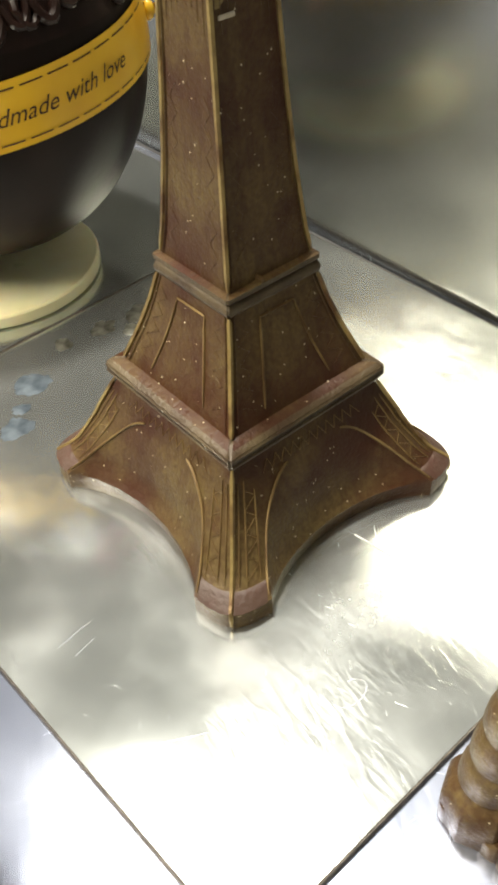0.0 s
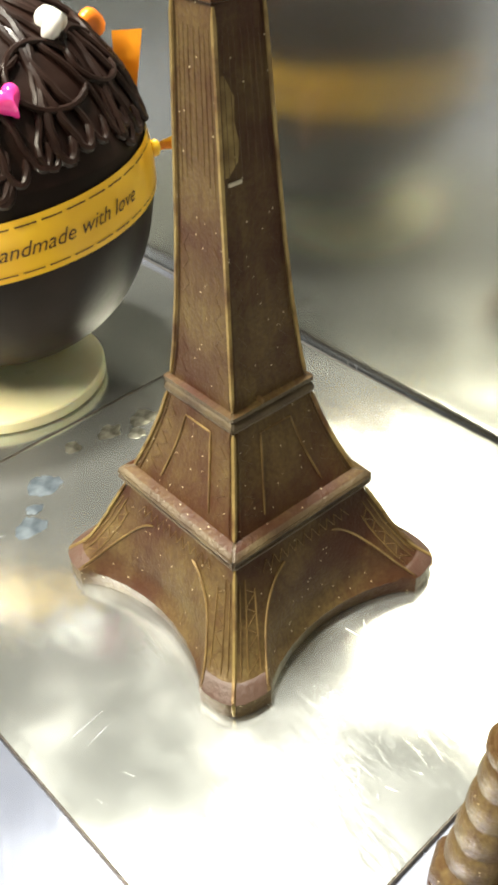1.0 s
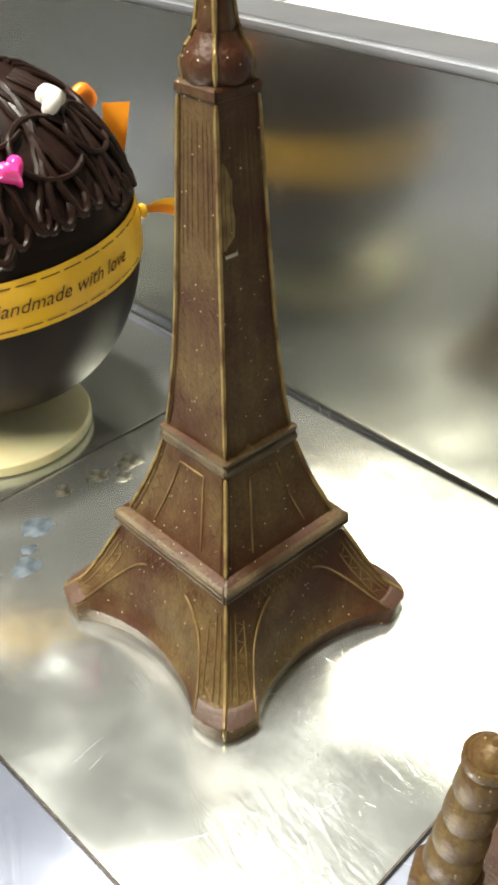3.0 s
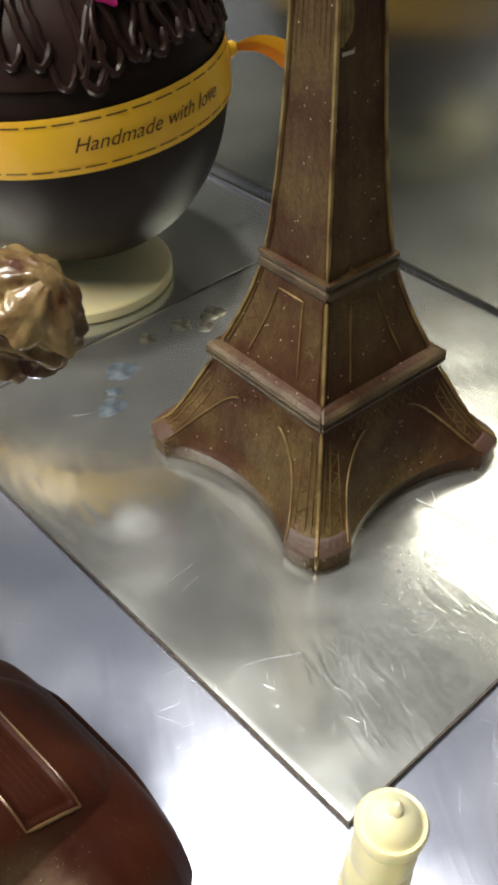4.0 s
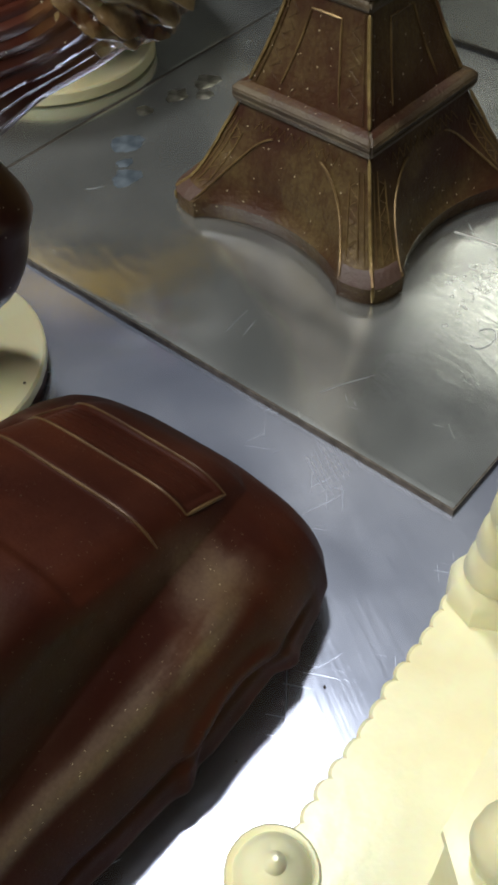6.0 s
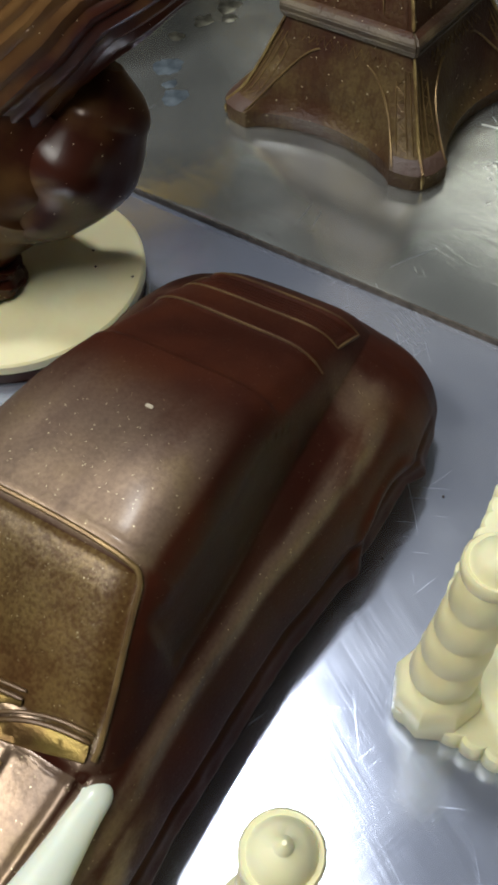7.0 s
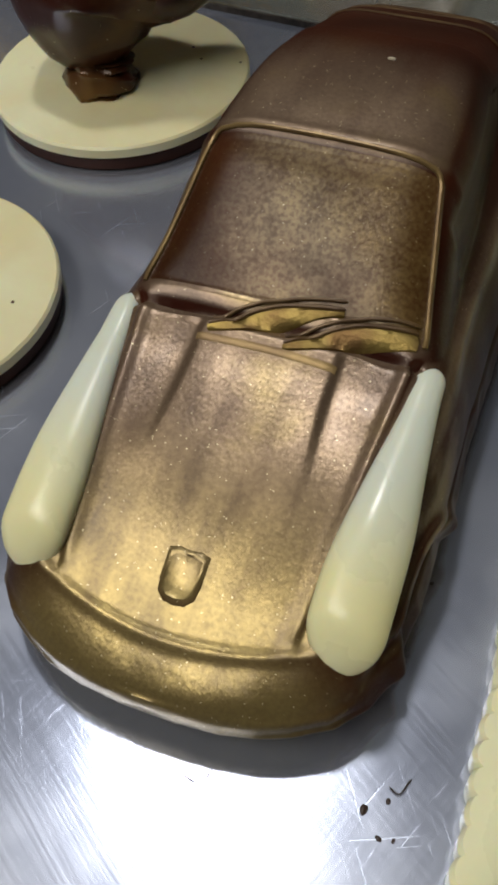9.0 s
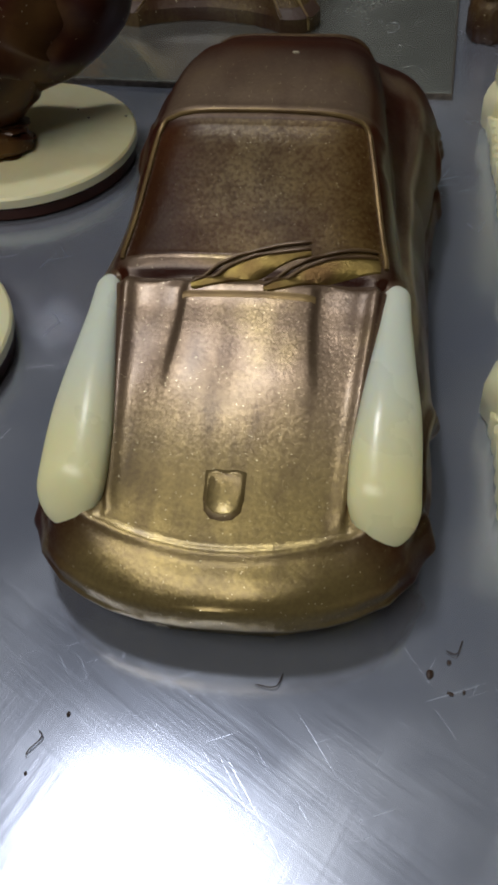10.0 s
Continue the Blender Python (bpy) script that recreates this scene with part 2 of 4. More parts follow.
M_FOOTPAD = material("bloomed_chocolate", (0.062, 0.034, 0.023), 0.5, 0.0, (0.055, 0.02, 0.012), 160, 8, (0.45, 0.75), bump=0.4, bump_scale=600)
M_TILE = material("white_glazed", (0.82, 0.82, 0.8), 0.2, 0, (0.78, 0.78, 0.76), 15)
M_JOINT = material("joint_grey", (0.3, 0.3, 0.29), 0.8, 0, (0.4, 0.4, 0.38), 90)
M_DARK = material("dark_chocolate", (0.030, 0.008, 0.003), 0.34, 0, (0.05, 0.014, 0.006), 55, 8, bump=0.08, bump_scale=500, rough2=0.45, spec=0.3)
M_TOWER = gilded_chocolate("gold_dusted_chocolate", 0.52)
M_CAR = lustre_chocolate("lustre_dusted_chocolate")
M_CARGLASS = lustre_chocolate("bare_window_chocolate", True)
M_GOLD = material("gold_lustre", (0.31, 0.23, 0.065), 0.42, 0.75, (0.14, 0.08, 0.028), 110, 8, bump=0.2, bump_scale=1200)
M_RIDGE = material("worn_gold_ridge", (0.11, 0.065, 0.027), 0.36, 0.45, (0.23, 0.155, 0.06), 90, 8)
M_WORN = material("worn_chocolate_edge", (0.060, 0.030, 0.014), 0.36, 0.3, (0.13, 0.080, 0.033), 90, 8)
M_GANACHE = material("glossy_ganache", (0.012, 0.0055, 0.004), 0.3, 0, (0.021, 0.0105, 0.008), 60, 6, bump=0.12, bump_scale=220, rough2=0.4, spec=0.25)
M_SHELL = material("bloomed_shell_chocolate", (0.008, 0.0038, 0.0027), 0.42, 0, (0.020, 0.011, 0.008), 16, 8, bump=0.08, rough2=0.52, spec=0.22)
M_WHITE = material("white_chocolate", (0.76, 0.76, 0.53), 0.27, 0, (0.69, 0.64, 0.39), 26, 7, bump=0.22, bump_scale=110, subsurface=0.45, rough2=0.42)
M_LAMPWHITE = teardrop_white()
M_RIBBON = material("yellow_satin_ribbon", (0.82, 0.5, 0.03), 0.32, 0.0, (0.75, 0.42, 0.02), 40, 4, bump=0.05, bump_scale=900, coat=0.2)
M_ORANGE = material("orange_ribbon_edge", (0.85, 0.37, 0.025), 0.35, 0, (0.75, 0.30, 0.02), 40)
M_INK = material("brown_ink", (0.05, 0.02, 0.008), 0.5)
M_PINK = material("pink_candy", (0.8, 0.05, 0.3), 0.22, 0, (0.75, 0.04, 0.26), 60, coat=0.5)
M_CANDYW = material("white_candy", (0.82, 0.8, 0.76), 0.25, 0, (0.78, 0.76, 0.72), 60, coat=0.5)
M_CANDYO = material("orange_candy", (0.85, 0.22, 0.02), 0.25, 0, (0.8, 0.2, 0.02), 60, coat=0.5)
M_CARAMEL = material("gold_brushed_dark_chocolate", (0.040, 0.010, 0.005), 0.28, 0.0, (0.20, 0.11, 0.035), 24, 8, (0.46, 0.74), bump=0.14, bump_scale=160, rough2=0.32, metal2=0.5, specks=(0.6, 0.5, 0.35), speck_scale=900, speck_size=0.2, speck_share=0.96, spec=0.35)
M_KNOB = material("glossy_caramel", (0.045, 0.014, 0.005), 0.2, 0.0, (0.30, 0.215, 0.095), 80, 8, (0.40, 0.64), bump=0.6, bump_scale=300, metal2=0.15, coat=0.5)
M_CHIP = material("pale_fleck", (0.5, 0.45, 0.34), 0.6, 0, (0.4, 0.35, 0.26), 300)
M_RUST = material("brown_smear", (0.32, 0.2, 0.14), 0.5, 0.2, (0.45, 0.36, 0.3), 260, 8)
M_CRUMB = material("chocolate_crumb", (0.03, 0.015, 0.01), 0.5)
M_PAINT = material("room_paint", (0.17, 0.17, 0.17), 0.7, 0, (0.14, 0.14, 0.14), 3)
M_CEIL = material("white_ceiling_paint", (0.66, 0.66, 0.65), 0.7, 0, (0.62, 0.62, 0.61), 3)


# ---------- mesh helpers ----------
def link(name, bm, mat, smooth=True, parent=None, label=""):
    me = bpy.data.meshes.new(name)
    bmesh.ops.recalc_face_normals(bm, faces=bm.faces)
    bm.to_mesh(me)
    bm.free()
    for p in me.polygons:
        p.use_smooth = smooth
    if smooth:
        me.set_sharp_from_angle(angle=radians(40))
    me.materials.append(mat)
    ob = new(name, me)
    ob.parent = parent
    if label:
        ob["label"] = label
    return ob


def part(name, bm, mat, parent, label="", smooth=True):
    return link(name, bm, mat, smooth, parent, label)


def thing(name, m, label, category, group=""):
    e = new(name)
    e.empty_display_size = 0.01
    e.matrix_world = m
    return tagged(e, label, category, group)


def loft(rings, closed=True, cap=True, bm=None):
    bm = bm or bmesh.new()
    vs = [[bm.verts.new(p) for p in r] for r in rings]
    k = len(rings[0])
    for a, b in zip(vs, vs[1:]):
        for i in range(k if closed else k - 1):
            j = (i + 1) % k
            bm.faces.new((a[i], a[j], b[j], b[i]))
    if cap and closed:
        bm.faces.new(vs[0][::-1]), bm.faces.new(vs[-1])
    return bm


def turned(profile, n=40, bm=None, center=(0, 0), wobble=0.0):
    rings = []
    for r, z in profile:
        rings.append([(center[0] + r * math.cos(2 * math.pi * i / n) * (1 + wobble * math.sin(3 * i)), center[1] + r * math.sin(2 * math.pi * i / n), z) for i in range(n)])
    return loft(rings, bm=bm)


def tube(pts, r, n=6, bm=None, taper=True):
    bm = bm or bmesh.new()
    pts = [Vector(p) for p in pts]
    rings = []
    for i, p in enumerate(pts):
        d = (pts[min(i + 1, len(pts) - 1)] - pts[max(i - 1, 0)]).normalized()
        a = d.cross(Vector((0, 0, 1)) if abs(d.z) < 0.95 else Vector((1, 0, 0))).normalized()
        c = d.cross(a)
        k = r(i / (len(pts) - 1)) if callable(r) else r * (0.5 if taper and i in (0, len(pts) - 1) else 1)
        rings.append([p + (a * math.cos(2 * math.pi * j / n) + c * math.sin(2 * math.pi * j / n)) * k for j in range(n)])
    return loft(rings, bm=bm)


def block(size, center=(0, 0, 0), bevel=0.0, bm=None, segments=2):
    bm = bm or bmesh.new()
    r = bmesh.ops.create_cube(bm, size=1, matrix=Matrix.Translation(center) @ Matrix.Diagonal((*size, 1)))
    if bevel:
        ed = list({e for v in r["verts"] for e in v.link_edges})
        bmesh.ops.bevel(bm, geom=ed, offset=bevel, segments=segments, affect="EDGES")
    return bm


def smooth_step(a, b, x):
    t = min(1, max(0, (x - a) / (b - a)))
    return t * t * (3 - 2 * t)


def bump_fn(x, c, w):
    return math.exp(-((x - c) / w) ** 2)


def table(x, rows):
    """Smooth value at x from rows (x, value)."""
    if x <= rows[0][0]:
        return rows[0][1]
    for (a, va), (b, vb) in zip(rows, rows[1:]):
        if x <= b:
            t = (x - a) / (b - a)
            return va + (vb - va) * t * t * (3 - 2 * t) if abs(va - vb) > 0 else va
    return rows[-1][1]


def line(x, rows):
    return float(np.interp(x, [r[0] for r in rows], [r[1] for r in rows]))


# ---------- setting: steel pan, back wall, ledge, room ----------
WALL = pose(-0.025, 0.131, 0, 0, 0, 2.6)
tray = tagged(link("floor", block((1.5, 1.32, 0.004), (0, -0.6, -0.002)), M_STEEL, False), "scratched brushed stainless steel pan floor", "floor", kind="structure")
tray.matrix_world = pose(0, 0.07, 0, 0, 0, 2.6)
wall = tagged(link("wall_north", block((1.5, 0.004, 0.187), (0, 0.002, 0.0935)), M_WALLSTEEL, False), "satin stainless steel side of the pan", "wall", kind="structure")
wall.matrix_world = WALL
rim = tagged(link("trim", block((1.5, 0.034, 0.006), (0, 0.017, 0.190), 0.002), M_RIM), "folded grey steel rim along the pan wall", "rim", kind="structure")
rim.matrix_world = WALL
ledge = tagged(link("counter", block((1.5, 0.6, 0.02), (0, 0.335, 0.18)), M_TILE, False), "white glossy counter behind the pan", "counter", kind="structure")
ledge.matrix_world = WALL
for nm, sz, c in (("joint", (0.0015, 0.6, 0.001), (-0.125, 0.335, 0.1905)), ("joint", (1.5, 0.0015, 0.001), (0, 0.19, 0.1905))):
    part(nm, block(sz, c), M_JOINT, ledge, smooth=False)
# Out of view: the pan's other sides, added to close the place.
for nm, sz, c in (("wall_south", (1.5, 0.004, 0.187), (0, -1.1, 0.0935)), ("wall_west", (0.004, 1.4, 0.187), (-0.62, -0.5, 0.0935)), ("wall_east", (0.004, 1.4, 0.187), (0.62, -0.5, 0.0935))):
    tagged(link(nm, block(sz, c), M_WALLSTEEL, False), "satin stainless steel side of the pan", "wall", kind="structure")
# Unseen room, added: dark walls and pale ceiling shape what the steel reflects.
for nm, sz, c in (("room_floor", (6, 6, 0.05), (0, 0, -0.9)), ("ceiling", (6, 6, 0.05), (0, 0, 2.2)), ("room_wall_north", (6, 0.05, 3.1), (0, 3, 0.65)), ("room_wall_south", (6, 0.05, 3.1), (0, -3, 0.65)),
                  ("room_wall_west", (0.05, 6, 3.1), (-3, 0, 0.65)), ("room_wall_east", (0.05, 6, 3.1), (3, 0, 0.65))):
    tagged(link(nm, block(sz, c), M_CEIL if nm == "ceiling" else M_PAINT, False), "unseen room surface added for reflections", "wall", kind="structure")


# ---------- silver cake boards ----------
def foil_height(x, y, seed):
    """Gentle waves, with patches of finer crinkles."""
    patch = max(0, noise.noise((x * 14, y * 14, seed + 5)) + 0.15)
    warp = 0.006 * noise.noise((x * 40, y * 40, seed + 9))
    return 0.00012 * noise.noise((x * 55, y * 55, seed)) + 0.00012 * patch * noise.noise(((x + warp) * 110, (y + x * 0.4 + warp) * 260, seed + 2))


def cake_board(m, w, d, label):
    bd = thing("cake_board", m, label, "cake board", "cake boards")
    bm = block((w, d, 0.0026), (0, 0, 0.0013))
    # The card's dark colour paints the shadow line below the foil edge.
    part("card", bm, M_CARD, bd, "cardboard edge darkened for the shadow line", smooth=False)
    bm = bmesh.new()
    nx = 220
    rings = []
    for j in range(nx + 1):
        y = (j / nx - 0.5) * (d - 0.001)
        rings.append([((i / nx - 0.5) * (w - 0.001), y, 0.0029 + foil_height((i / nx - 0.5) * w, y, 3 * d) - (0.00008 if i in (0, nx) or j in (0, nx) else 0)) for i in range(nx + 1)])
    loft(rings, closed=False, cap=False, bm=bm)
    part("foil", bm, M_FOIL, bd)
    return bd


A = radians(3.6)
FR = Vector((0.126, -0.103))
c = FR + Vector((-math.cos(A), -math.sin(A))) * 0.1225 + Vector((-math.sin(A), math.cos(A))) * 0.12
board = cake_board(pose(c.x, c.y, 0, 0, 0, 3.6), 0.245, 0.24, "square silver foil cake board with creases")
c2 = c - Vector((math.cos(A), math.sin(A))) * 0.2455 - Vector((-math.sin(A), math.cos(A))) * 0.001
cake_board(pose(c2.x, c2.y, 0, 0, 0, 3.6), 0.245, 0.236, "square silver foil cake board under the chocolate ball")
crease = part("crease", tube([(0.048, 0.006, 0.0031), (0.075, 0.011, 0.0032), (0.104, 0.0155, 0.0031)], 0.0004, 5), M_CANDYW, None, "thin white scuffed crease")
crease.parent, crease.matrix_parent_inverse = board, board.matrix_world.inverted()


# ---------- chocolate tower ----------
TZ = 0.003
TW = [(0, 0.0533), (0.007, 0.0533), (0.0085, 0.0510), (0.014, 0.0457), (0.02, 0.0415), (0.026, 0.0375), (0.032, 0.0345), (0.038, 0.0318), (0.042, 0.0302), (0.0425, 0.0315), (0.0445, 0.0325), (0.048, 0.0325), (0.0495, 0.031), (0.050, 0.0275),
      (0.056, 0.0252), (0.062, 0.0229), (0.068, 0.0209), (0.075, 0.0188), (0.083, 0.0168), (0.0835, 0.0176), (0.085, 0.0181), (0.0865, 0.0176), (0.087, 0.0168), (0.088, 0.0178), (0.0895, 0.0178), (0.090, 0.0156),
      (0.1, 0.0142), (0.12, 0.0124), (0.14, 0.0111), (0.167, 0.0098), (0.2, 0.0083), (0.206, 0.0081), (0.2065, 0.0091), (0.209, 0.0091), (0.21, 0.0082)]


def tower_half(z):
    return line(z, TW)


def tower_point(z, side, s, out=0.0):
    """A point on a side face: s from -1 to 1 between the two corners."""
    w = tower_half(z) + out
    dip = 0.0125 * (1 - smooth_step(0.0, 0.034, z)) ** 1.1
    dent = dip * max(0, 1 - (s / 0.68) ** 2) ** 0.8
    x, y = s * w, -(w - dent)
    foot = 1 - smooth_step(0.010, 0.034, z)                     # the feet have round corners
    if foot > 0:
        k = ((abs(x) / w) ** 9 + (abs(y) / w) ** 9) ** (-1 / 9) if abs(s) > 0.7 else 1
        k = 1 + (min(k, 1) - 1) * foot
        x, y = x * k, y * k
    a = side * math.pi / 2
    return Vector((x * math.cos(a) - y * math.sin(a), x * math.sin(a) + y * math.cos(a), z))


tower = thing("chocolate_tower", pose(0, 0, TZ, 0, 0, 1.5), "gold-dusted dark chocolate lattice tower on a silver board", "chocolate figure")
S = [-1, -0.97, -0.93, -0.88, -0.83, -0.78, -0.68, -0.62, -0.5, -0.33, -0.15, 0, 0.15, 0.33, 0.5, 0.62, 0.68, 0.78, 0.83, 0.88, 0.93, 0.97]
zs = sorted({z for z, _ in TW} | {0.003, 0.012, 0.016, 0.024, 0.028, 0.038})
shaft = loft([[tower_point(z, k, s) for k in range(4) for s in S] for z in zs])
bmesh.ops.bevel(shaft, geom=[e for e in shaft.edges if abs(abs(e.verts[0].co.x) - abs(e.verts[0].co.y)) < 1e-5 and abs(abs(e.verts[1].co.x) - abs(e.verts[1].co.y)) < 1e-5], offset=0.0007, segments=2, affect="EDGES")
shaft_ob = part("shaft", shaft, M_TOWER, tower)
shaft_ob.data.materials.append(M_TOWERBAND)
for poly in shaft_ob.data.polygons:                             # the two cornices are paler and rougher
    if 0.0424 < poly.center.z < 0.0497 or 0.0834 < poly.center.z < 0.0897:
        poly.material_index = 1
part("dome", turned([(0.0088, 0.2095), (0.0100, 0.2112), (0.0104, 0.2135), (0.0100, 0.2160), (0.0086, 0.2188), (0.0068, 0.2210), (0.0060, 0.2230)], 20), M_TOWER, tower)
part("finial", turned([(0.0058, 0.2225), (0.0056, 0.2255), (0.0052, 0.2275), (0.0050, 0.2285), (0.0046, 0.2325), (0.0041, 0.2365), (0.0034, 0.2385), (0.0006, 0.2392)], 10), M_TOWER, tower)
for k in range(4):
    for ds in (-1, -0.9, 0.9):
        for za, zb in ((0.0505, 0.0828), (0.0905, 0.2055)):
            part("corner_rib", tube([tower_point(z, k, ds, 0.0002) for z in np.linspace(za, zb, 30)], 0.00085 if ds == -1 else 0.0003, 5), M_GOLDRIB if ds == -1 else M_TOWER, tower)
    part("corner_rib", tube([tower_point(z, k, -1, 0.0003) for z in np.linspace(0.001, 0.042, 14)], 0.0008, 5), M_GOLDRIB, tower)
    # arch mouldings on each leg face
    for sg in (-1, 1):
        pts = [tower_point(0.008 + 0.027 * math.sin(u), k, sg * (0.70 - 0.42 * (1 - math.cos(u))), 0.0004) for u in np.linspace(0, 1.45, 18)]
        part("arch_moulding", tube(pts, 0.00045, 5), M_RIDGE, tower)
        part("foot_pad", loft([[tower_point(z, k, sg * q, 0.0006 * o) for q in (0.995, 0.9, 0.8, 0.71)] + [tower_point(z, k, sg * q, -0.002) for q in (0.71, 0.8, 0.9, 0.995)] for z, o in ((0.0068, 0.6), (0.0078, 1), (0.0098, 1), (0.0106, 0.3))]), M_FOOTPAD, tower, "pale bloomed foot band")
        for s0 in (0.745, 0.86, 0.93):
            part("lattice_bar", tube([tower_point(z, k, sg * s0, 0.0002) for z in np.linspace(0.0115, 0.033 + 0.004 * (s0 > 0.8), 8)], 0.00028, 4), M_RIDGE, tower)
        for q in range(8):
            z0, up = 0.012 + q * 0.0028, 1 if q % 2 else -1
            part("lattice_bar", tube([tower_point(z0 + 0.0013 * (1 - up), k, sg * 0.75, 0.0002), tower_point(z0 + 0.0013 * (1 + up), k, sg * 0.855, 0.0002)], 0.00028, 4), M_RIDGE, tower)
        # hatching beside the framed panel and low on the shaft
        for q in range(9):
            z0 = 0.054 + q * 0.0028
            part("lattice_bar", tube([tower_point(z0, k, sg * (0.62 + 0.2 * (q % 2)), 0.0001), tower_point(z0 + 0.0028, k, sg * (0.82 - 0.2 * (q % 2)), 0.0001)], 0.00024, 4), M_TOWER, tower)
        for q in range(12):
            z0 = 0.094 + q * 0.004
            part("lattice_bar", tube([tower_point(z0, k, sg * (0.5 + 0.25 * (q % 2)), 0.00005), tower_point(z0 + 0.004, k, sg * (0.75 - 0.25 * (q % 2)), 0.00005)], 0.0002, 4), M_TOWER, tower)
    # frieze under the first cornice
    for q in range(22):
        s0 = -0.62 + q * 0.0564
        part("frieze_bar", tube([tower_point(0.0355 + 0.0036 * (q % 2), k, s0, 0.0001), tower_point(0.0391 - 0.0036 * (q % 2), k, s0 + 0.0564, 0.0001)], 0.00024, 4), M_RIDGE, tower)
    for z0, out in ((0.0452, 0.0002), (0.0475, 0.0002)):
        part("cornice_line", tube([tower_point(z0, k, q, out) for q in np.linspace(-0.97, 0.97, 9)], 0.00035, 4), M_TOWERBAND, tower)
    # framed panels on the second stage and fine lines on the shaft
    fr = [(0.053, -0.5), (0.079, -0.36), (0.079, 0.36), (0.053, 0.5)]
    for (za, sa), (zb, sb) in zip(fr, fr[1:]):
        part("panel_moulding", tube([tower_point(za + (zb - za) * u, k, sa + (sb - sa) * u, 0.0002) for u in np.linspace(0, 1, 8)], 0.00045, 4), M_RIDGE, tower)
    for s0 in (-0.72, -0.5, -0.28, 0.0, 0.28, 0.5, 0.72):
        part("shaft_groove", tube([tower_point(z, k, s0, 0.00005) for z in np.linspace(0.165 - 0.012 * abs(s0), 0.2, 12)], 0.0002, 4), M_TOWER, tower)
part("paper_chip", block((0.0006, 0.005, 0.0012), tuple(tower_point(0.1605, 1, -0.55, 0.0004)), 0.0002), M_CHIP, tower, "small pale fleck stuck to the side")
# Gold patch laid on the face to paint a bright yellow reflection.
part("sheen_patch", loft([[tower_point(z, 1, -0.94 + q * w, 0.00012) for q in (0, 0.25, 0.5, 0.75, 1)] for z, w in ((0.1625, 0.2), (0.166, 0.55), (0.171, 0.62), (0.177, 0.5), (0.183, 0.55), (0.189, 0.2))], closed=False, cap=False), M_GOLDRIB, tower, "thin patch painted as a yellow reflection")
part("chip", block((0.004, 0.0015, 0.002), tuple(tower_point(0.0905, 1, -0.3, 0.0006)), 0.0004), M_RIDGE, tower, "small broken chip")


SPIRE = [(0.2092, 0.0098), (0.2135, 0.0104), (0.2160, 0.0100), (0.2188, 0.0087), (0.2210, 0.0070), (0.2255, 0.0057), (0.2325, 0.0047), (0.2380, 0.0036)]
for k in range(4):                                              # the mould seams run on over the dome
    a = math.pi * (0.25 + 0.5 * k)
    part("corner_rib", tube([(r * math.cos(a), r * math.sin(a), z) for z, r in SPIRE], 0.0008, 5), M_GOLDRIB, tower)


# ---------- chocolate egg with ribbon ----------
EC = Vector((-0.192, 0.006))
EZ, ER = 0.096, 0.0775
ELO, EHI = 1.07, 1.06                                           # stretch of the lower and upper half
egg = thing("chocolate_sphere", pose(EC.x, EC.y, 0.003), "dark chocolate ball drizzled with ganache, tied with yellow ribbon", "chocolate sphere")


def egg_r(z):
    q = (z - EZ) / (ER * (ELO if z < EZ else EHI))
    return ER * max(0, 1 - q * q) ** (0.43 if z < EZ else 0.5)


def egg_pt(az, el, out=0.0):
    r = ER + out
    h = r * math.cos(el) ** (0.86 if el < 0 else 1)
    return Vector((h * math.cos(az), h * math.sin(az), EZ + r * math.sin(el) * (ELO if el < 0 else EHI)))


part("shell", turned([(max(0.0008, egg_pt(0, el).x), egg_pt(0, el).z) for el in np.linspace(-1.32, 1.56, 60)], 72), M_SHELL, egg)
part("glaze_cap", turned([(egg_pt(0, el, 0.0016).x, egg_pt(0, el, 0.0016).z) for el in np.linspace(0.27, 1.56, 24)], 60, wobble=0.004), M_GANACHE, egg, "glossy ganache cap")
rnd = random.Random(5)
for i in range(66):
    az0 = i * 0.0952 + rnd.uniform(-0.05, 0.05)
    e1 = rnd.uniform(0.31, 0.45)
    pts = []
    for u in np.linspace(0, 1, 16):
        el = 1.2 - (1.2 - e1) * u
        pts.append(egg_pt(az0 + 0.1 * math.sin(4 * u + i) + rnd.uniform(-0.01, 0.01), el, 0.0024 + 0.0005 * math.sin(7 * u + i)))
    for u in np.linspace(0.2, 1, 8):
        a2 = math.pi * u
        pts.append(egg_pt(az0 + 0.11 * (1 - math.cos(a2)) / 2 + 0.1 * math.sin(4 + i), e1 - 0.07 * math.sin(a2) + 0.1 * max(0, u - 0.6), 0.0024))
    part("drizzle", tube(pts, rnd.uniform(0.0014, 0.0022), 7), M_GANACHE, egg)
for i in range(12):
    a0, e0, rr = i * 0.52 + 0.2, rnd.uniform(0.7, 1.15), rnd.uniform(0.12, 0.26)
    part("drizzle", tube([egg_pt(a0 + rr * 1.3 * math.cos(u) / max(0.4, math.cos(e0)), e0 + rr * math.sin(u), 0.0034) for u in np.linspace(0, 5.6, 26)], 0.0015, 7), M_GANACHE, egg)


def heart(size):
    bm = bmesh.new()
    rings = []
    for k, z in ((0.75, 0), (1, 0.22), (1, 0.4), (0.8, 0.62), (0.4, 0.74)):
        ring = []
        for i in range(28):
            t = 2 * math.pi * i / 28
            ring.append((size * k * 0.058 * 16 * math.sin(t) ** 3 / 1.0 * 0.55, size * k * 0.032 * (13 * math.cos(t) - 5 * math.cos(2 * t) - 2 * math.cos(3 * t) - math.cos(4 * t)), size * z))
        rings.append(ring)
    return loft(rings, bm=bm)


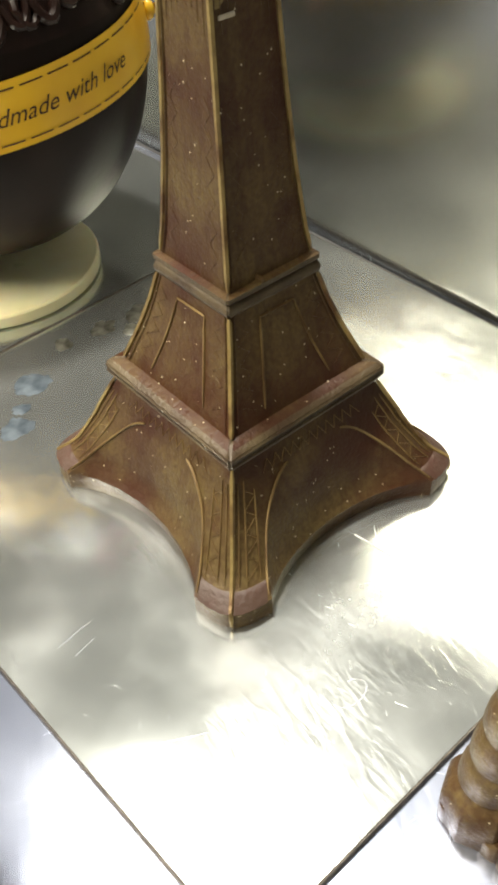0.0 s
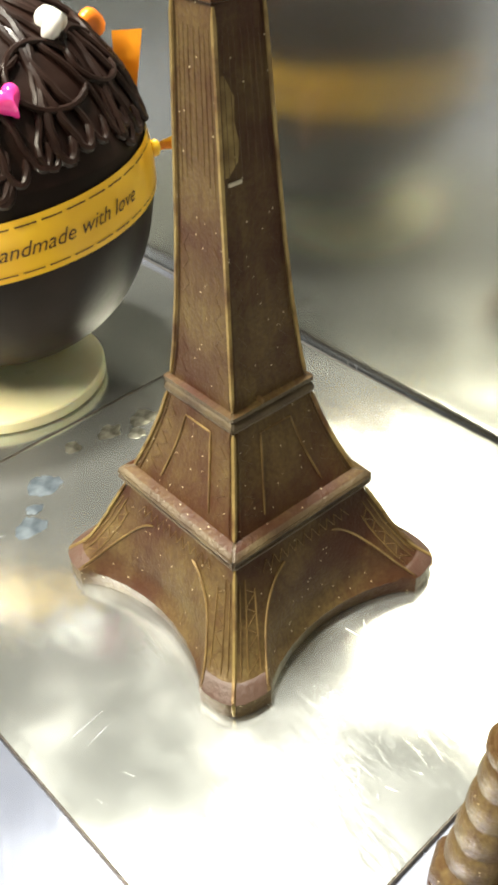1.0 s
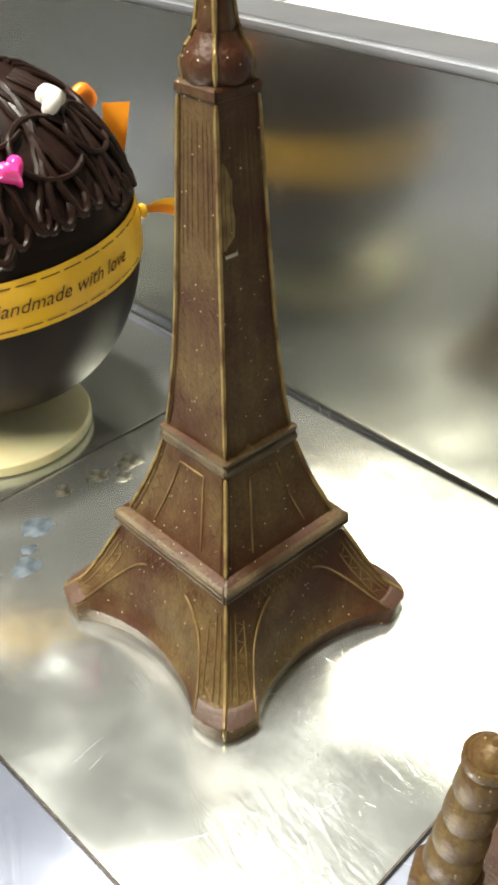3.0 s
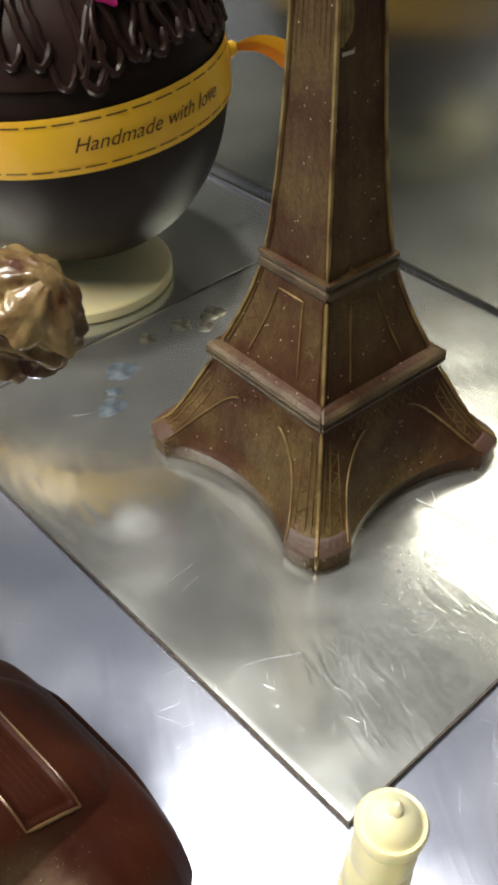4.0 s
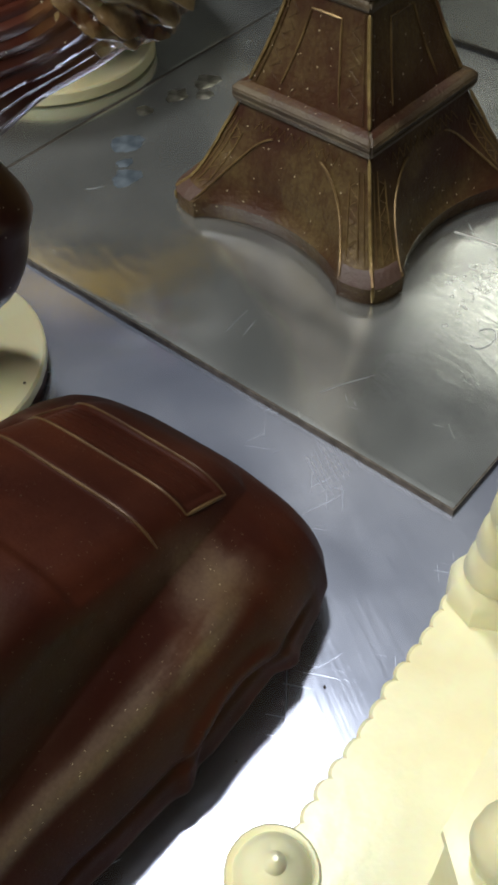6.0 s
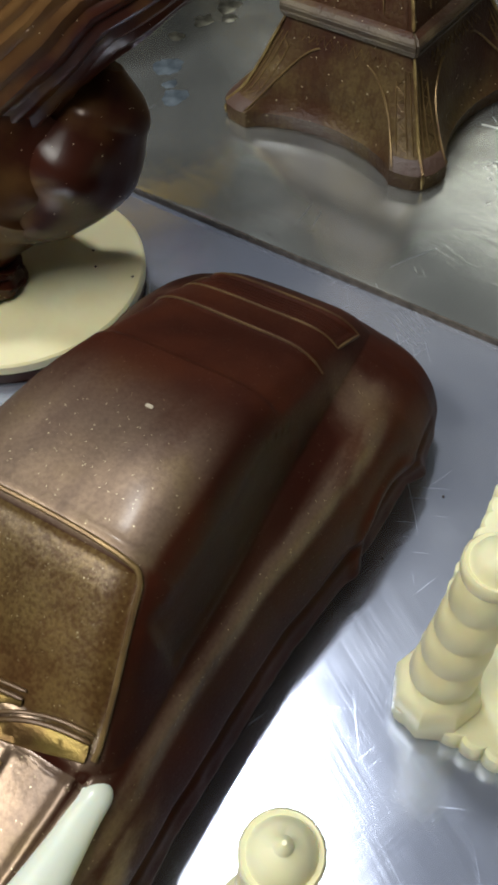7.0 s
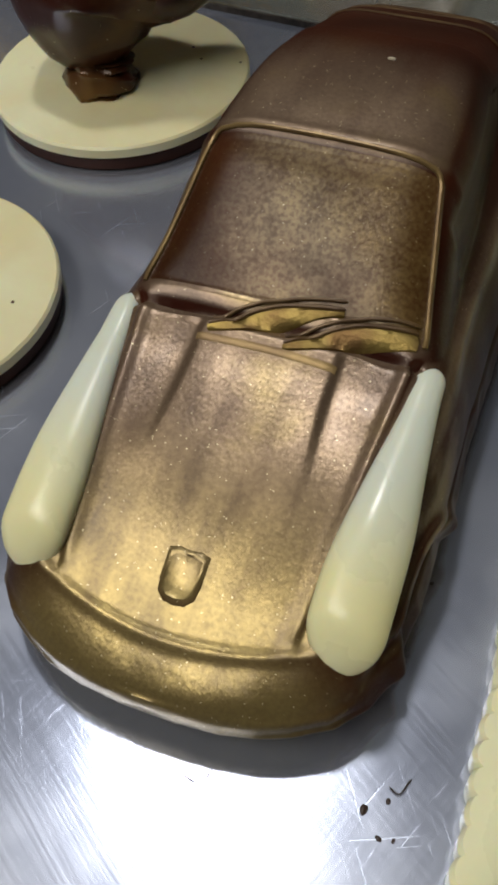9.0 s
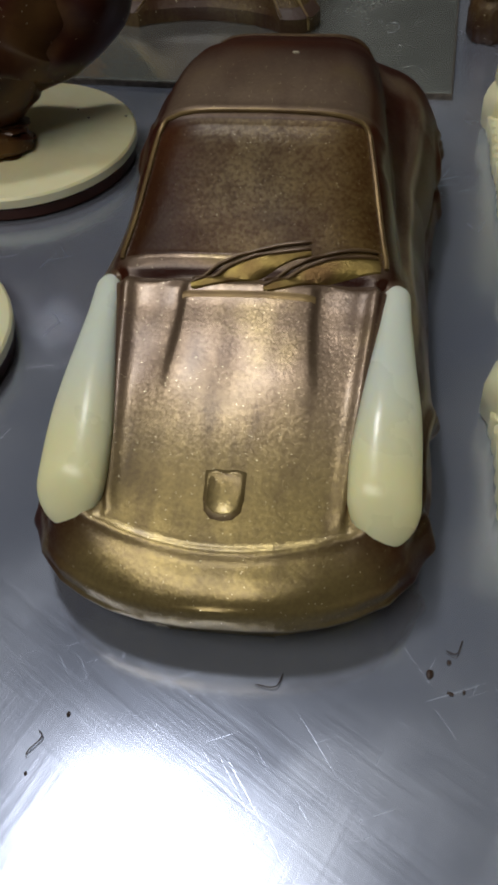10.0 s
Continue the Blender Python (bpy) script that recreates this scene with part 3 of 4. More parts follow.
def on_egg(ob, az, el, spin, out=0.0025):
    p = egg_pt(az, el, out)
    n = (p - Vector((0, 0, EZ))).normalized()
    ob.matrix_basis = Matrix.Translation(p) @ n.to_track_quat("Z", "Y").to_matrix().to_4x4() @ pose(0, 0, 0, 0, 0, spin)


CANDIES = [(-0.16, 0.66, 20, M_PINK, "glossy pink heart candy"), (0.5, 0.93, 60, M_CANDYW, "white heart candy"), (1.5, 0.70, -40, M_CANDYO, "orange heart candy"),
           (-1.6, 1.15, 100, M_CANDYW, "white heart candy"), (-0.9, 1.42, 10, M_CANDYW, "white heart candy"), (-2.2, 0.8, 15, M_CANDYO, "orange heart candy"), (2.4, 0.9, 70, M_PINK, "glossy pink heart candy")]
for az, el, sp, mat, lab in CANDIES:
    on_egg(part("heart_candy", heart(0.0135), mat, egg, lab), az, el, sp)

# ribbon
RZ0, RZ1 = 0.0915, 0.1165


def rib_r(z):
    return egg_r(z) + 0.0016


def rib_pt(az, z, out=0.0):
    z = z - 0.005 + 0.006 * math.sin(az)                        # the ribbon sits a little askew
    r = rib_r(z) + out
    return Vector((r * math.cos(az), r * math.sin(az), z))


band = loft([[rib_pt(2 * math.pi * i / 96, z) for i in range(96)] for z in np.linspace(RZ0, RZ1, 6)], cap=False)
ribbon = part("ribbon", band, M_RIBBON, egg, "yellow satin ribbon with stitched print")
for zc in (RZ0 + 0.0028, RZ1 - 0.0028):
    for i in range(44):
        a0 = 2 * math.pi * i / 44
        bm = loft([[rib_pt(a0 + da, z, 0.0003) for da in np.linspace(0, 0.115, 6)] for z in (zc - 0.0003, zc + 0.0003)], closed=False, cap=False)
        part("stitch", bm, M_INK, ribbon)


def ribbon_text(az_mid, size):
    cu = bpy.data.curves.new("printed_slogan", "FONT")
    cu.body, cu.size, cu.align_x, cu.shear, cu.resolution_u = "Handmade with love", size, "CENTER", 0.35, 3
    tmp = bpy.data.objects.new("printed_slogan", cu)
    scene.collection.objects.link(tmp)
    bpy.context.view_layer.update()
    me = bpy.data.meshes.new_from_object(tmp.evaluated_get(bpy.context.evaluated_depsgraph_get()))
    bpy.data.objects.remove(tmp)
    bm = bmesh.new()
    bm.from_mesh(me)
    zmid = (RZ0 + RZ1) / 2 - size * 0.3
    bmesh.ops.subdivide_edges(bm, edges=[e for e in bm.edges if e.calc_length() > 0.002], cuts=2)
    for v in bm.verts:
        v.co = rib_pt(az_mid + v.co.x / (ER - 0.001), zmid + v.co.y, 0.0005)
    part("printed_slogan", bm, M_INK, ribbon)


for az in (0.0, 1.571, 3.142, -1.571):
    ribbon_text(az, 0.0088)
# knot and tails
KA = 1.02
kn = rib_pt(KA, 0.105, 0.001)
part("ribbon_knot", turned([(0.0006, -0.004), (0.002, -0.003), (0.0028, -0.001), (0.0028, 0.001), (0.002, 0.003), (0.0006, 0.004)], 14), M_RIBBON, egg).matrix_basis = Matrix.Translation(kn)


def strip(pts, width, up, mat, name):
    up = Vector(up)
    bm = bmesh.new()
    rows = []
    for p, w in zip(pts, width):
        p = Vector(p)
        rows.append([p - up * w / 2, p + up * w / 2])
    loft(rows, closed=False, cap=False, bm=bm)
    bmesh.ops.solidify(bm, geom=bm.faces[:], thickness=0.0005)
    return part(name, bm, mat, egg, "yellow ribbon tail")


out_dir = Vector((math.cos(KA), math.sin(KA), 0))
tang = Vector((-math.sin(KA), math.cos(KA), 0))
side = Vector((0.55, 0.83, 0))
for dz, w1 in ((-0.010, 0.010), (0.001, 0.012)):
    strip([kn + side * 0.036 * u + out_dir * 0.004 * math.sin(3 * u) + Vector((0, 0, dz * u + 0.003 * math.sin(6 * u))) for u in np.linspace(0, 1, 12)], np.linspace(0.003, w1, 12), (0.1, -0.1, 0.98), M_RIBBON if dz > 0 else M_ORANGE, "ribbon_tail")
strip([Vector((0.004, 0.079, 0.116)) + Vector((0.001, 0.004, 0.031)) * u + Vector((0.003, -0.002, 0)) * math.sin(3 * u) for u in np.linspace(0, 1, 10)], np.linspace(0.009, 0.014, 10), tuple(side), M_ORANGE, "ribbon_tail")


# ---------- white discs ----------
def disc(x, y, z, r, label, under=False, h=0.0052):
    d = thing("chocolate_disc", pose(x, y, z), label, "chocolate disc", "round chocolate bases")
    z0 = 0.0
    if under:
        # Added dark disc stands in for the red-brown reflection below the white one.
        part("reflection_disc", turned([(r - 0.003, 0), (r - 0.001, 0.001), (r - 0.001, 0.005), (r - 0.002, 0.0052)], 64), M_DARK, d, "thin dark disc in place of the reddish reflection")
        z0 = 0.0053
    part("upper_disc", turned([(r - 0.0015, z0), (r, z0 + 0.001), (r, z0 + h - 0.001), (r - 0.0008, z0 + h - 0.0002), (r * 0.5, z0 + h), (0.001, z0 + h)], 72, wobble=0.003), M_WHITE, d)
    return d


disc(-0.181, -0.007, 0.003, 0.0485, "round white chocolate disc under the chocolate ball", False, 0.007)
disc(-0.0435, -0.183, 0, 0.0492, "round white chocolate disc with a nibbled spot", True)
disc(-0.041, -0.313, 0, 0.0492, "round white chocolate disc with crumbs", True)


# ---------- car ----------
car = thing("chocolate_car", pose(0.084, -0.271, 0, 0, 0, 7), "dark chocolate sports car dusted with gold lustre", "chocolate car")
CL = 0.1235                                                     # half length; the nose is at -y
WB = [(-0.1235, 0.008), (-0.1226, 0.0180), (-0.1205, 0.0265), (-0.1175, 0.0335), (-0.113, 0.0405), (-0.106, 0.0460), (-0.098, 0.0480), (-0.08, 0.0500), (-0.055, 0.0495), (-0.03, 0.0480), (0.02, 0.0485), (0.06, 0.0535), (0.09, 0.0540), (0.105, 0.0525), (0.113, 0.0500), (0.119, 0.0450), (0.122, 0.0385), (0.124, 0.026)]
HB = [(-0.1235, 0.0145), (-0.1226, 0.0170), (-0.1205, 0.0205), (-0.1175, 0.022), (-0.113, 0.0245), (-0.106, 0.0275), (-0.098, 0.0310), (-0.08, 0.0380), (-0.06, 0.0440), (-0.043, 0.0488), (-0.03, 0.05), (0.0, 0.05), (0.05, 0.05), (0.08, 0.0480), (0.1, 0.0445), (0.112, 0.0400), (0.1185, 0.035), (0.121, 0.030), (0.122, 0.026)]
HC = [(-0.075, 0.006), (-0.06, 0.024), (-0.048, 0.042), (-0.040, 0.0485), (-0.034, 0.0535), (-0.02, 0.065), (-0.005, 0.0755), (0.004, 0.0768), (0.018, 0.0775), (0.032, 0.0765), (0.05, 0.072), (0.0765, 0.0635), (0.1025, 0.0515), (0.114, 0.042), (0.12, 0.032), (0.122, 0.024)]
WC = [(-0.075, 0.015), (-0.06, 0.03), (-0.048, 0.040), (-0.034, 0.040), (-0.005, 0.0365), (0.03, 0.0345), (0.06, 0.0325), (0.09, 0.0305), (0.11, 0.0285), (0.122, 0.018)]


def soft_line(y, table, w):
    """The table's height with its corners rounded over a width of 2 w."""
    w = max(0.0, min(w, 0.6 * (table[-1][0] - y), 0.6 * (y - table[0][0])))
    return sum(line(y + w * (k / 3 - 1), table) for k in range(7)) / 7


@functools.lru_cache(maxsize=None)
def car_section(y):
    return line(y, WB), soft_line(y, HB, 0.012), soft_line(y, HC, 0.006), line(y, WC)


def car_r(y, th):
    cs, sn = abs(math.cos(th)), abs(math.sin(th))
    wb, hb, hc, wc = car_section(y)
    n1, n2 = 3.5, 5.5
    r1 = ((cs / wb) ** n1 + (sn / hb) ** n1) ** (-1 / n1)
    r2 = ((cs / wc) ** n2 + (sn / hc) ** n2) ** (-1 / n2)
    return max(r1, r2) if abs(r1 - r2) > 0.01 else max(r1, r2) + 0.0012 * max(0, 1 - abs(r1 - r2) / 0.01) ** 2


def car_raw(y, th):
    r = car_r(y, th)
    x, z = r * math.cos(th), max(0.0, r * math.sin(th))
    fender = smooth_step(-0.116, -0.098, y) * (1 - smooth_step(-0.045, -0.02, y)) * bump_fn(abs(x), 0.0385, 0.0085)
    return x, z + 0.0045 * fender * smooth_step(0.012, 0.026, z)


def box_mask(x, y, x0, x1, y0, y1, e=0.0016):
    return smooth_step(x0 - e, x0 + e, x) * (1 - smooth_step(x1 - e, x1 + e, x)) * smooth_step(y0 - e, y0 + e, y) * (1 - smooth_step(y1 - e, y1 + e, y))


def car_detail(x, y, z):
    """Raised and sunk relief, along the surface normal."""
    d = 0.0
    ax = abs(x)
    if z > 0.02:
        half = 0.0172 + 0.002 * smooth_step(-0.05, -0.09, y)
        d += -0.0009 * smooth_step(-0.080, -0.05, y) * (1 - smooth_step(-0.0435, -0.042, y)) * smooth_step(half - 0.0014, half + 0.0014, ax) * (1 - smooth_step(half + 0.0014, half + 0.010, ax))
        d += -0.0012 * bump_fn(y, -0.041, 0.0012) * (ax < 0.036)
        d += -0.0008 * box_mask(ax, y, -1, 0.0278 + 0.21 * max(0, -0.005 - y), -0.036, -0.005, 0.0010)
        d += 0.0006 * bump_fn(y, -0.002, 0.002) * (ax < 0.033)
        d += -0.0008 * box_mask(ax, y, -1, 0.0276, 0.052, 0.0765, 0.0012)
        d += -0.0010 * box_mask(ax, y, -1, 0.0245, 0.0895, 0.1016, 0.0008)
        edge = 0.0325 - 0.097 * max(0, -0.040 - y)
        along = smooth_step(-0.108, -0.100, y) * (1 - smooth_step(-0.042, -0.037, y))
        d += along * (0.0007 * bump_fn(ax, edge, 0.0016) - 0.0009 * bump_fn(ax, edge + 0.0030, 0.0018))
        d += 0.0007 * bump_fn(y, -0.1118 + 7 * x * x, 0.0014) * (1 - smooth_step(0.032, 0.036, ax))
    if 0.045 < z < 0.07 and ax > 0.03:
        d += -0.0010 * box_mask(z, y, 0.048, 0.064, -0.01, 0.055, 0.002)
    if ax > 0.034:                                              # the crease along the shoulder
        d += 0.0009 * bump_fn(z, 0.0405, 0.0018) * smooth_step(-0.045, -0.02, y) * (1 - smooth_step(0.07, 0.095, y))
    low = smooth_step(0.030, 0.038, ax) * (1 - smooth_step(0.026, 0.032, z)) * (1 - smooth_step(0.095, 0.108, abs(y)))
    if low > 0:
        d += low * (-0.0012 * bump_fn(z, 0.021, 0.0016) + 0.0010 * bump_fn(z, 0.012, 0.004))
        for yc in (-0.076, 0.07):
            q = math.hypot(y - yc, z - 0.008)
            d += low * (0.0014 * bump_fn(q, 0.021, 0.0024) - 0.0016 * (1 - smooth_step(0.015, 0.019, q)))
    nose = 1 - smooth_step(-0.114, -0.104, y)
    d += nose * (0.0010 * bump_fn(z, 0.0165, 0.0012) - 0.0012 * bump_fn(z, 0.0135, 0.0011))
    d += 0.0005 * noise.noise((x * 50, y * 50, z * 50)) + 0.0004 * (1 - smooth_step(0.012, 0.03, z)) * noise.noise((x * 160, y * 160, z * 160))
    return d


ys = [-CL + 0.0003 * k for k in range(4)] + list(np.linspace(-CL + 0.0014, CL - 0.0014, 380)) + [CL - 0.0003 * k for k in range(3, -1, -1)]
NT = 330
rings = []
for y in ys:
    ring = []
    for i in range(NT + 1):
        th = math.pi * i / NT
        x, z = car_raw(y, th)
        n = Vector((math.cos(th), 0, math.sin(th)))
        p = Vector((x, y, z)) + n * car_detail(x, y, z)
        tuck = 1 - 0.16 * (1 - smooth_step(0.002, 0.013, p.z))
        ring.append((p.x * tuck, p.y * (1 - 0.35 * (1 - tuck)), max(p.z, 0.0)))
    rings.append(ring)
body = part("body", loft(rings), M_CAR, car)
body.data.materials.append(M_CARGLASS)
for p in body.data.polygons:                                   # windows carry less lustre
    c = p.center
    if c.z > 0.045 and -0.0355 < c.y < -0.005 and abs(c.x) < 0.0275 + 0.21 * max(0, -0.005 - c.y):
        p.material_index = 1



def car_z(x, y, out=0.0):
    """A point on the car's upper surface above x, y."""
    lo, hi = 0.02, math.pi - 0.02
    for _ in range(34):
        mid = (lo + hi) / 2
        if car_raw(y, mid)[0] > x:
            lo = mid
        else:
            hi = mid
    th = (lo + hi) / 2
    cx, cz = car_raw(y, th)
    n = Vector((math.cos(th), 0, math.sin(th)))
    return Vector((cx, y, cz)) + n * (car_detail(cx, y, cz) + out)


# windscreen frame, wipers, hood lines, crest, rear lines
fr = [(-0.0345, -0.0365)] + [(-0.0345 + 0.0062 * u, -0.0345 + 0.0285 * u) for u in np.linspace(0, 1, 12)] + [(-0.0272, -0.0045)] + [(x, -0.0040 + 1.2 * (0.027 ** 2 - x * x)) for x in np.linspace(-0.026, 0.026, 14)] + [(0.0272, -0.0045)] + [(0.0283 + 0.0062 * u, -0.006 - 0.0285 * u) for u in np.linspace(0, 1, 12)] + [(0.0345, -0.0365)]
part("windscreen_frame", tube([car_z(x, y, 0.0003) for x, y in fr], 0.0007, 8, taper=False), M_RIDGE, body, "gilded raised windscreen frame")
for x0, y0, x1, y1, tail in ((-0.0150, -0.0440, 0.0150, -0.0345, 0.25), (0.0035, -0.0445, 0.0325, -0.0345, 0.9)):
    run = np.linspace(0, 1, 28)
    top = [(x0 + (x1 - x0) * u, y0 + (y1 - y0) * (u + 0.22 * math.sin(math.pi * u))) for u in run]
    wide = [0.0046 * (math.sin(math.pi * min(1, 0.06 + 0.62 * u)) ** 0.8) * (1 - (1 - tail) * smooth_step(0.5, 1, u)) for u in run]
    rows = []
    for f, h in ((0.0, -0.0004), (0.04, 0.0007), (0.3, 0.0011), (0.65, 0.0009), (0.95, 0.0006), (1.0, -0.0004)):
        rows.append([car_z(x + 0.12 * w * f, y - w * f, h) for (x, y), w in zip(top, wide)])
    part("wiper", loft(rows, closed=False, cap=False), M_GOLD, body, "gold leaf-shaped wiper moulding")
    for dy, r in ((0.0003, 0.0006), (0.0018, 0.0005)):
        part("wiper_ridge", tube([car_z(x, y + dy, 0.0008) for x, y in top], r, 8), M_WORN, body, "dark chocolate ridge")
strip_y = [(x, -0.0468 + 1.5 * (0.0172 ** 2 - x * x)) for x in np.linspace(-0.0172, 0.0172, 20)]
part("cowl_strip", loft([[car_z(x, y + d, h) for x, y in strip_y] for d, h in ((0.0013, -0.0003), (0.0008, 0.0005), (-0.0004, 0.0004), (-0.0012, -0.0003))], closed=False, cap=False), M_RIDGE, body, "raised gilded strip across the bonnet")
shield = [(-0.0048, 0.0052), (-0.0025, 0.0058), (0, 0.0055), (0.0025, 0.0058), (0.0048, 0.0052), (0.0048, -0.001), (0.0043, -0.0038), (0.0025, -0.0054), (0, -0.0058), (-0.0025, -0.0054), (-0.0043, -0.0038), (-0.0048, -0.001)]
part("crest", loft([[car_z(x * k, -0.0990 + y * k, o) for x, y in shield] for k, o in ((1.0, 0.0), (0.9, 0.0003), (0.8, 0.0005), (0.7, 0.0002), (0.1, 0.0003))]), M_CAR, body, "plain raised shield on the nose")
for y, hx in ((0.0765, 0.0276), (0.0885, 0.0257), (0.1026, 0.0257)):
    part("rear_line", tube([car_z(x, y, 0.0001) for x in np.linspace(-hx, hx, 24)], 0.0004, 6), M_WORN, body)
for i in range(6):
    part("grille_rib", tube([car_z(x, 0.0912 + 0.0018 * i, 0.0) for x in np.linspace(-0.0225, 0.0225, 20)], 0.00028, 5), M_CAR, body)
for x in (-0.0257, 0.0257):
    part("rear_line", tube([car_z(x, y, 0.0001) for y in np.linspace(0.0885, 0.1026, 8)], 0.0005, 6), M_WORN, body)
part("paper_chip", block((0.002, 0.001, 0.0005), tuple(car_z(0.0055, 0.0315, 0.0003)), 0.0002), M_CHIP, car, "tiny pale fleck on the roof")

# white headlights: long teardrops along the fenders
for sg in (-1, 1):
    rings = []
    for u in (1 - np.cos(np.linspace(0, math.pi, 40))) / 2:
        y = -0.0375 - 0.0685 * u
        cx = sg * (0.0388 - 0.0015 * u)
        w = 0.0034 + 0.0053 * smooth_step(0.0, 0.8, u)
        w *= math.sqrt(max(0.0, 1 - (max(0, u - 0.88) / 0.12) ** 2)) * math.sqrt(max(0, 1 - (max(0, 0.06 - u) / 0.06) ** 2))
        w = max(w, 0.0003)
        cpt = car_z(cx, y, -0.0012)
        lean = 0.30
        nx = Vector((sg * lean, 0, math.sqrt(1 - lean * lean)))
        tx = Vector((math.sqrt(1 - lean * lean), 0, -sg * lean))
        rings.append([cpt + tx * w * math.cos(a) + nx * w * 0.72 * math.sin(a) for a in np.linspace(0, 2 * math.pi, 24, endpoint=False)])
    part("headlight", loft(rings), M_LAMPWHITE, car, "long teardrop headlight of pale white chocolate")


# ---------- domed palace models ----------
def palace(m, mat, label):
    t = thing("chocolate_palace", m, label, "chocolate palace", "chocolate palaces")
    h, ph = 0.0615, 0.0085
    out = []
    n = 20
    for k in range(4):
        a = k * math.pi / 2
        for i in range(n):
            for f in (0.0, 0.08, 0.2, 0.35, 0.5, 0.65, 0.8, 0.92):
                s = -h + 2 * h * (i + f) / n
                bulge = 0.0015 * math.sin(math.pi * f) ** 0.5 * (1 + 0.3 * math.sin(5.1 * i + k)) if f else 0
                x, y = s, -(h + bulge)
                out.append((x * math.cos(a) - y * math.sin(a), x * math.sin(a) + y * math.cos(a)))
    part("plinth", loft([[(x * k, y * k, z) for x, y in out] for k, z in ((0.99, 0), (1, 0.001), (1, ph - 0.001), (0.985, ph))]), mat, t)
    for sx in (-1, 1):
        for sy in (-1, 1):
            c = (sx * 0.0535, sy * 0.0535)
            part("minaret_base", turned([(0.0104, 0), (0.0116, 0.002), (0.0116, 0.013), (0.0102, 0.017), (0.008, 0.019)], 8, center=c), mat, t)
            prof = [(0.0088, 0.017)]
            z = 0.019
            for k in range(4):
                r = 0.0082 - 0.0005 * k
                prof += [(r * 0.93, z), (r * 1.06, z + 0.002), (r * 1.04, z + 0.0075), (r * 0.97, z + 0.0108), (r * 0.88, z + 0.0120)]
                z += 0.0130
            prof += [(0.0068, z), (0.0074, z + 0.0015), (0.0076, z + 0.0045), (0.0071, z + 0.0053), (0.0062, z + 0.0048), (0.0056, z + 0.0065), (0.0038, z + 0.0092), (0.0018, z + 0.0105), (0.0014, z + 0.012), (0.0004, z + 0.013)]
            bm = turned(prof, 24, center=c, wobble=0.004)
            for v in bm.verts:                                  # cast with a lean towards the hall
                v.co.x -= sx * 0.075 * max(0.0, v.co.z - 0.015)
                v.co.y -= sy * 0.02 * max(0.0, v.co.z - 0.015)
            part("minaret", bm, mat, t)
    ch = 0.009
    w = 0.031
    oct_ = [(-w + ch, -w), (w - ch, -w), (w, -w + ch), (w, w - ch), (w - ch, w), (-w + ch, w), (-w, w - ch), (-w, -w + ch)]
    part("hall", loft([[(x * k, y * k, z) for x, y in oct_] for k, z in ((1.02, ph), (1.0, 0.011), (1.0, 0.048), (1.04, 0.0485), (1.04, 0.051), (0.97, 0.0515))]), mat, t)
    for k in range(4):
        a = k * math.pi / 2
        bm = tube([Vector((0.011 * math.cos(u), -w - 0.0004, 0.03 + 0.012 * math.sin(u))) for u in np.linspace(0, math.pi, 14)], 0.0012, 5)
        tube([Vector((-0.011, -w - 0.0004, 0.01)), Vector((-0.011, -w - 0.0004, 0.03))], 0.0012, 5, bm=bm)
        tube([Vector((0.011, -w - 0.0004, 0.01)), Vector((0.011, -w - 0.0004, 0.03))], 0.0012, 5, bm=bm)
        bmesh.ops.rotate(bm, verts=bm.verts, matrix=Matrix.Rotation(a, 3, "Z"))
        part("arch", bm, mat, t)
        cx, cy = 0.021 * (1 if k in (0, 1) else -1), 0.021 * (1 if k in (0, 3) else -1)
        part("small_dome", turned([(0.006, 0.051), (0.006, 0.056), (0.0072, 0.058), (0.0068, 0.062), (0.004, 0.066), (0.001, 0.069), (0.0005, 0.071)], 18, center=(cx, cy)), mat, t)
    part("main_dome", turned([(0.0135, 0.051), (0.0135, 0.058), (0.0165, 0.063), (0.017, 0.069), (0.0145, 0.077), (0.008, 0.084), (0.003, 0.088), (0.001, 0.092), (0.0004, 0.096)], 32), mat, t)
    return t


white_palace = palace(pose(0.2115, -0.169, 0, 0, 0, 8), M_WHITE, "white chocolate domed palace with four ringed minarets")
copy_thing(white_palace, pose(0.2245, -0.343, 0, 0, 0, 8.5))
palace(pose(0.187, 0.0235, 0, 0, 0, 4), M_TOWER, "dark chocolate domed palace with four ringed minarets")


# ---------- sculpted figure on the round base ----------
figure = thing("chocolate_figure", pose(-0.045, -0.193, 0.0105), "dark chocolate ruffled horn figure brushed with gold on a round base", "chocolate figure")


def spine_mesh(rows, count, around, ridges, ridge_depth, lump, seed, twist=0.0, bands=0.0):
    """A lofted limb: rows of (u, centre, radius)."""
    cen = lambda u: Vector([line(u, [(a, p[i]) for a, p, _ in rows]) for i in range(3)])
    rings = []
    for u in np.linspace(0, 1, count):
        cpt, r = cen(u), line(u, [(a, q) for a, _, q in rows])
        d = (cen(min(1, u + 0.06)) - cen(max(0, u - 0.06))).normalized()
        a = d.cross(Vector((1, 0, 0.001))).normalized()
        b = d.cross(a).normalized()
        ring = []
        for i in range(around):
            th = 2 * math.pi * i / around
            rr = r * (1 + ridge_depth * (abs(math.sin(ridges * th / 2 + twist * u)) - 0.5) + lump * noise.noise((math.cos(th) * 1.6 + seed, math.sin(th) * 1.6, u * 5)) + bands * math.sin(38 * u + 3 * math.cos(th)) + 1.3 * bands * noise.noise((math.cos(th) * 4, math.sin(th) * 4 + seed, u * 13)))
            ring.append(cpt + (b * math.cos(th) + a * math.sin(th)) * rr)
        rings.append(ring)
    return loft(rings)


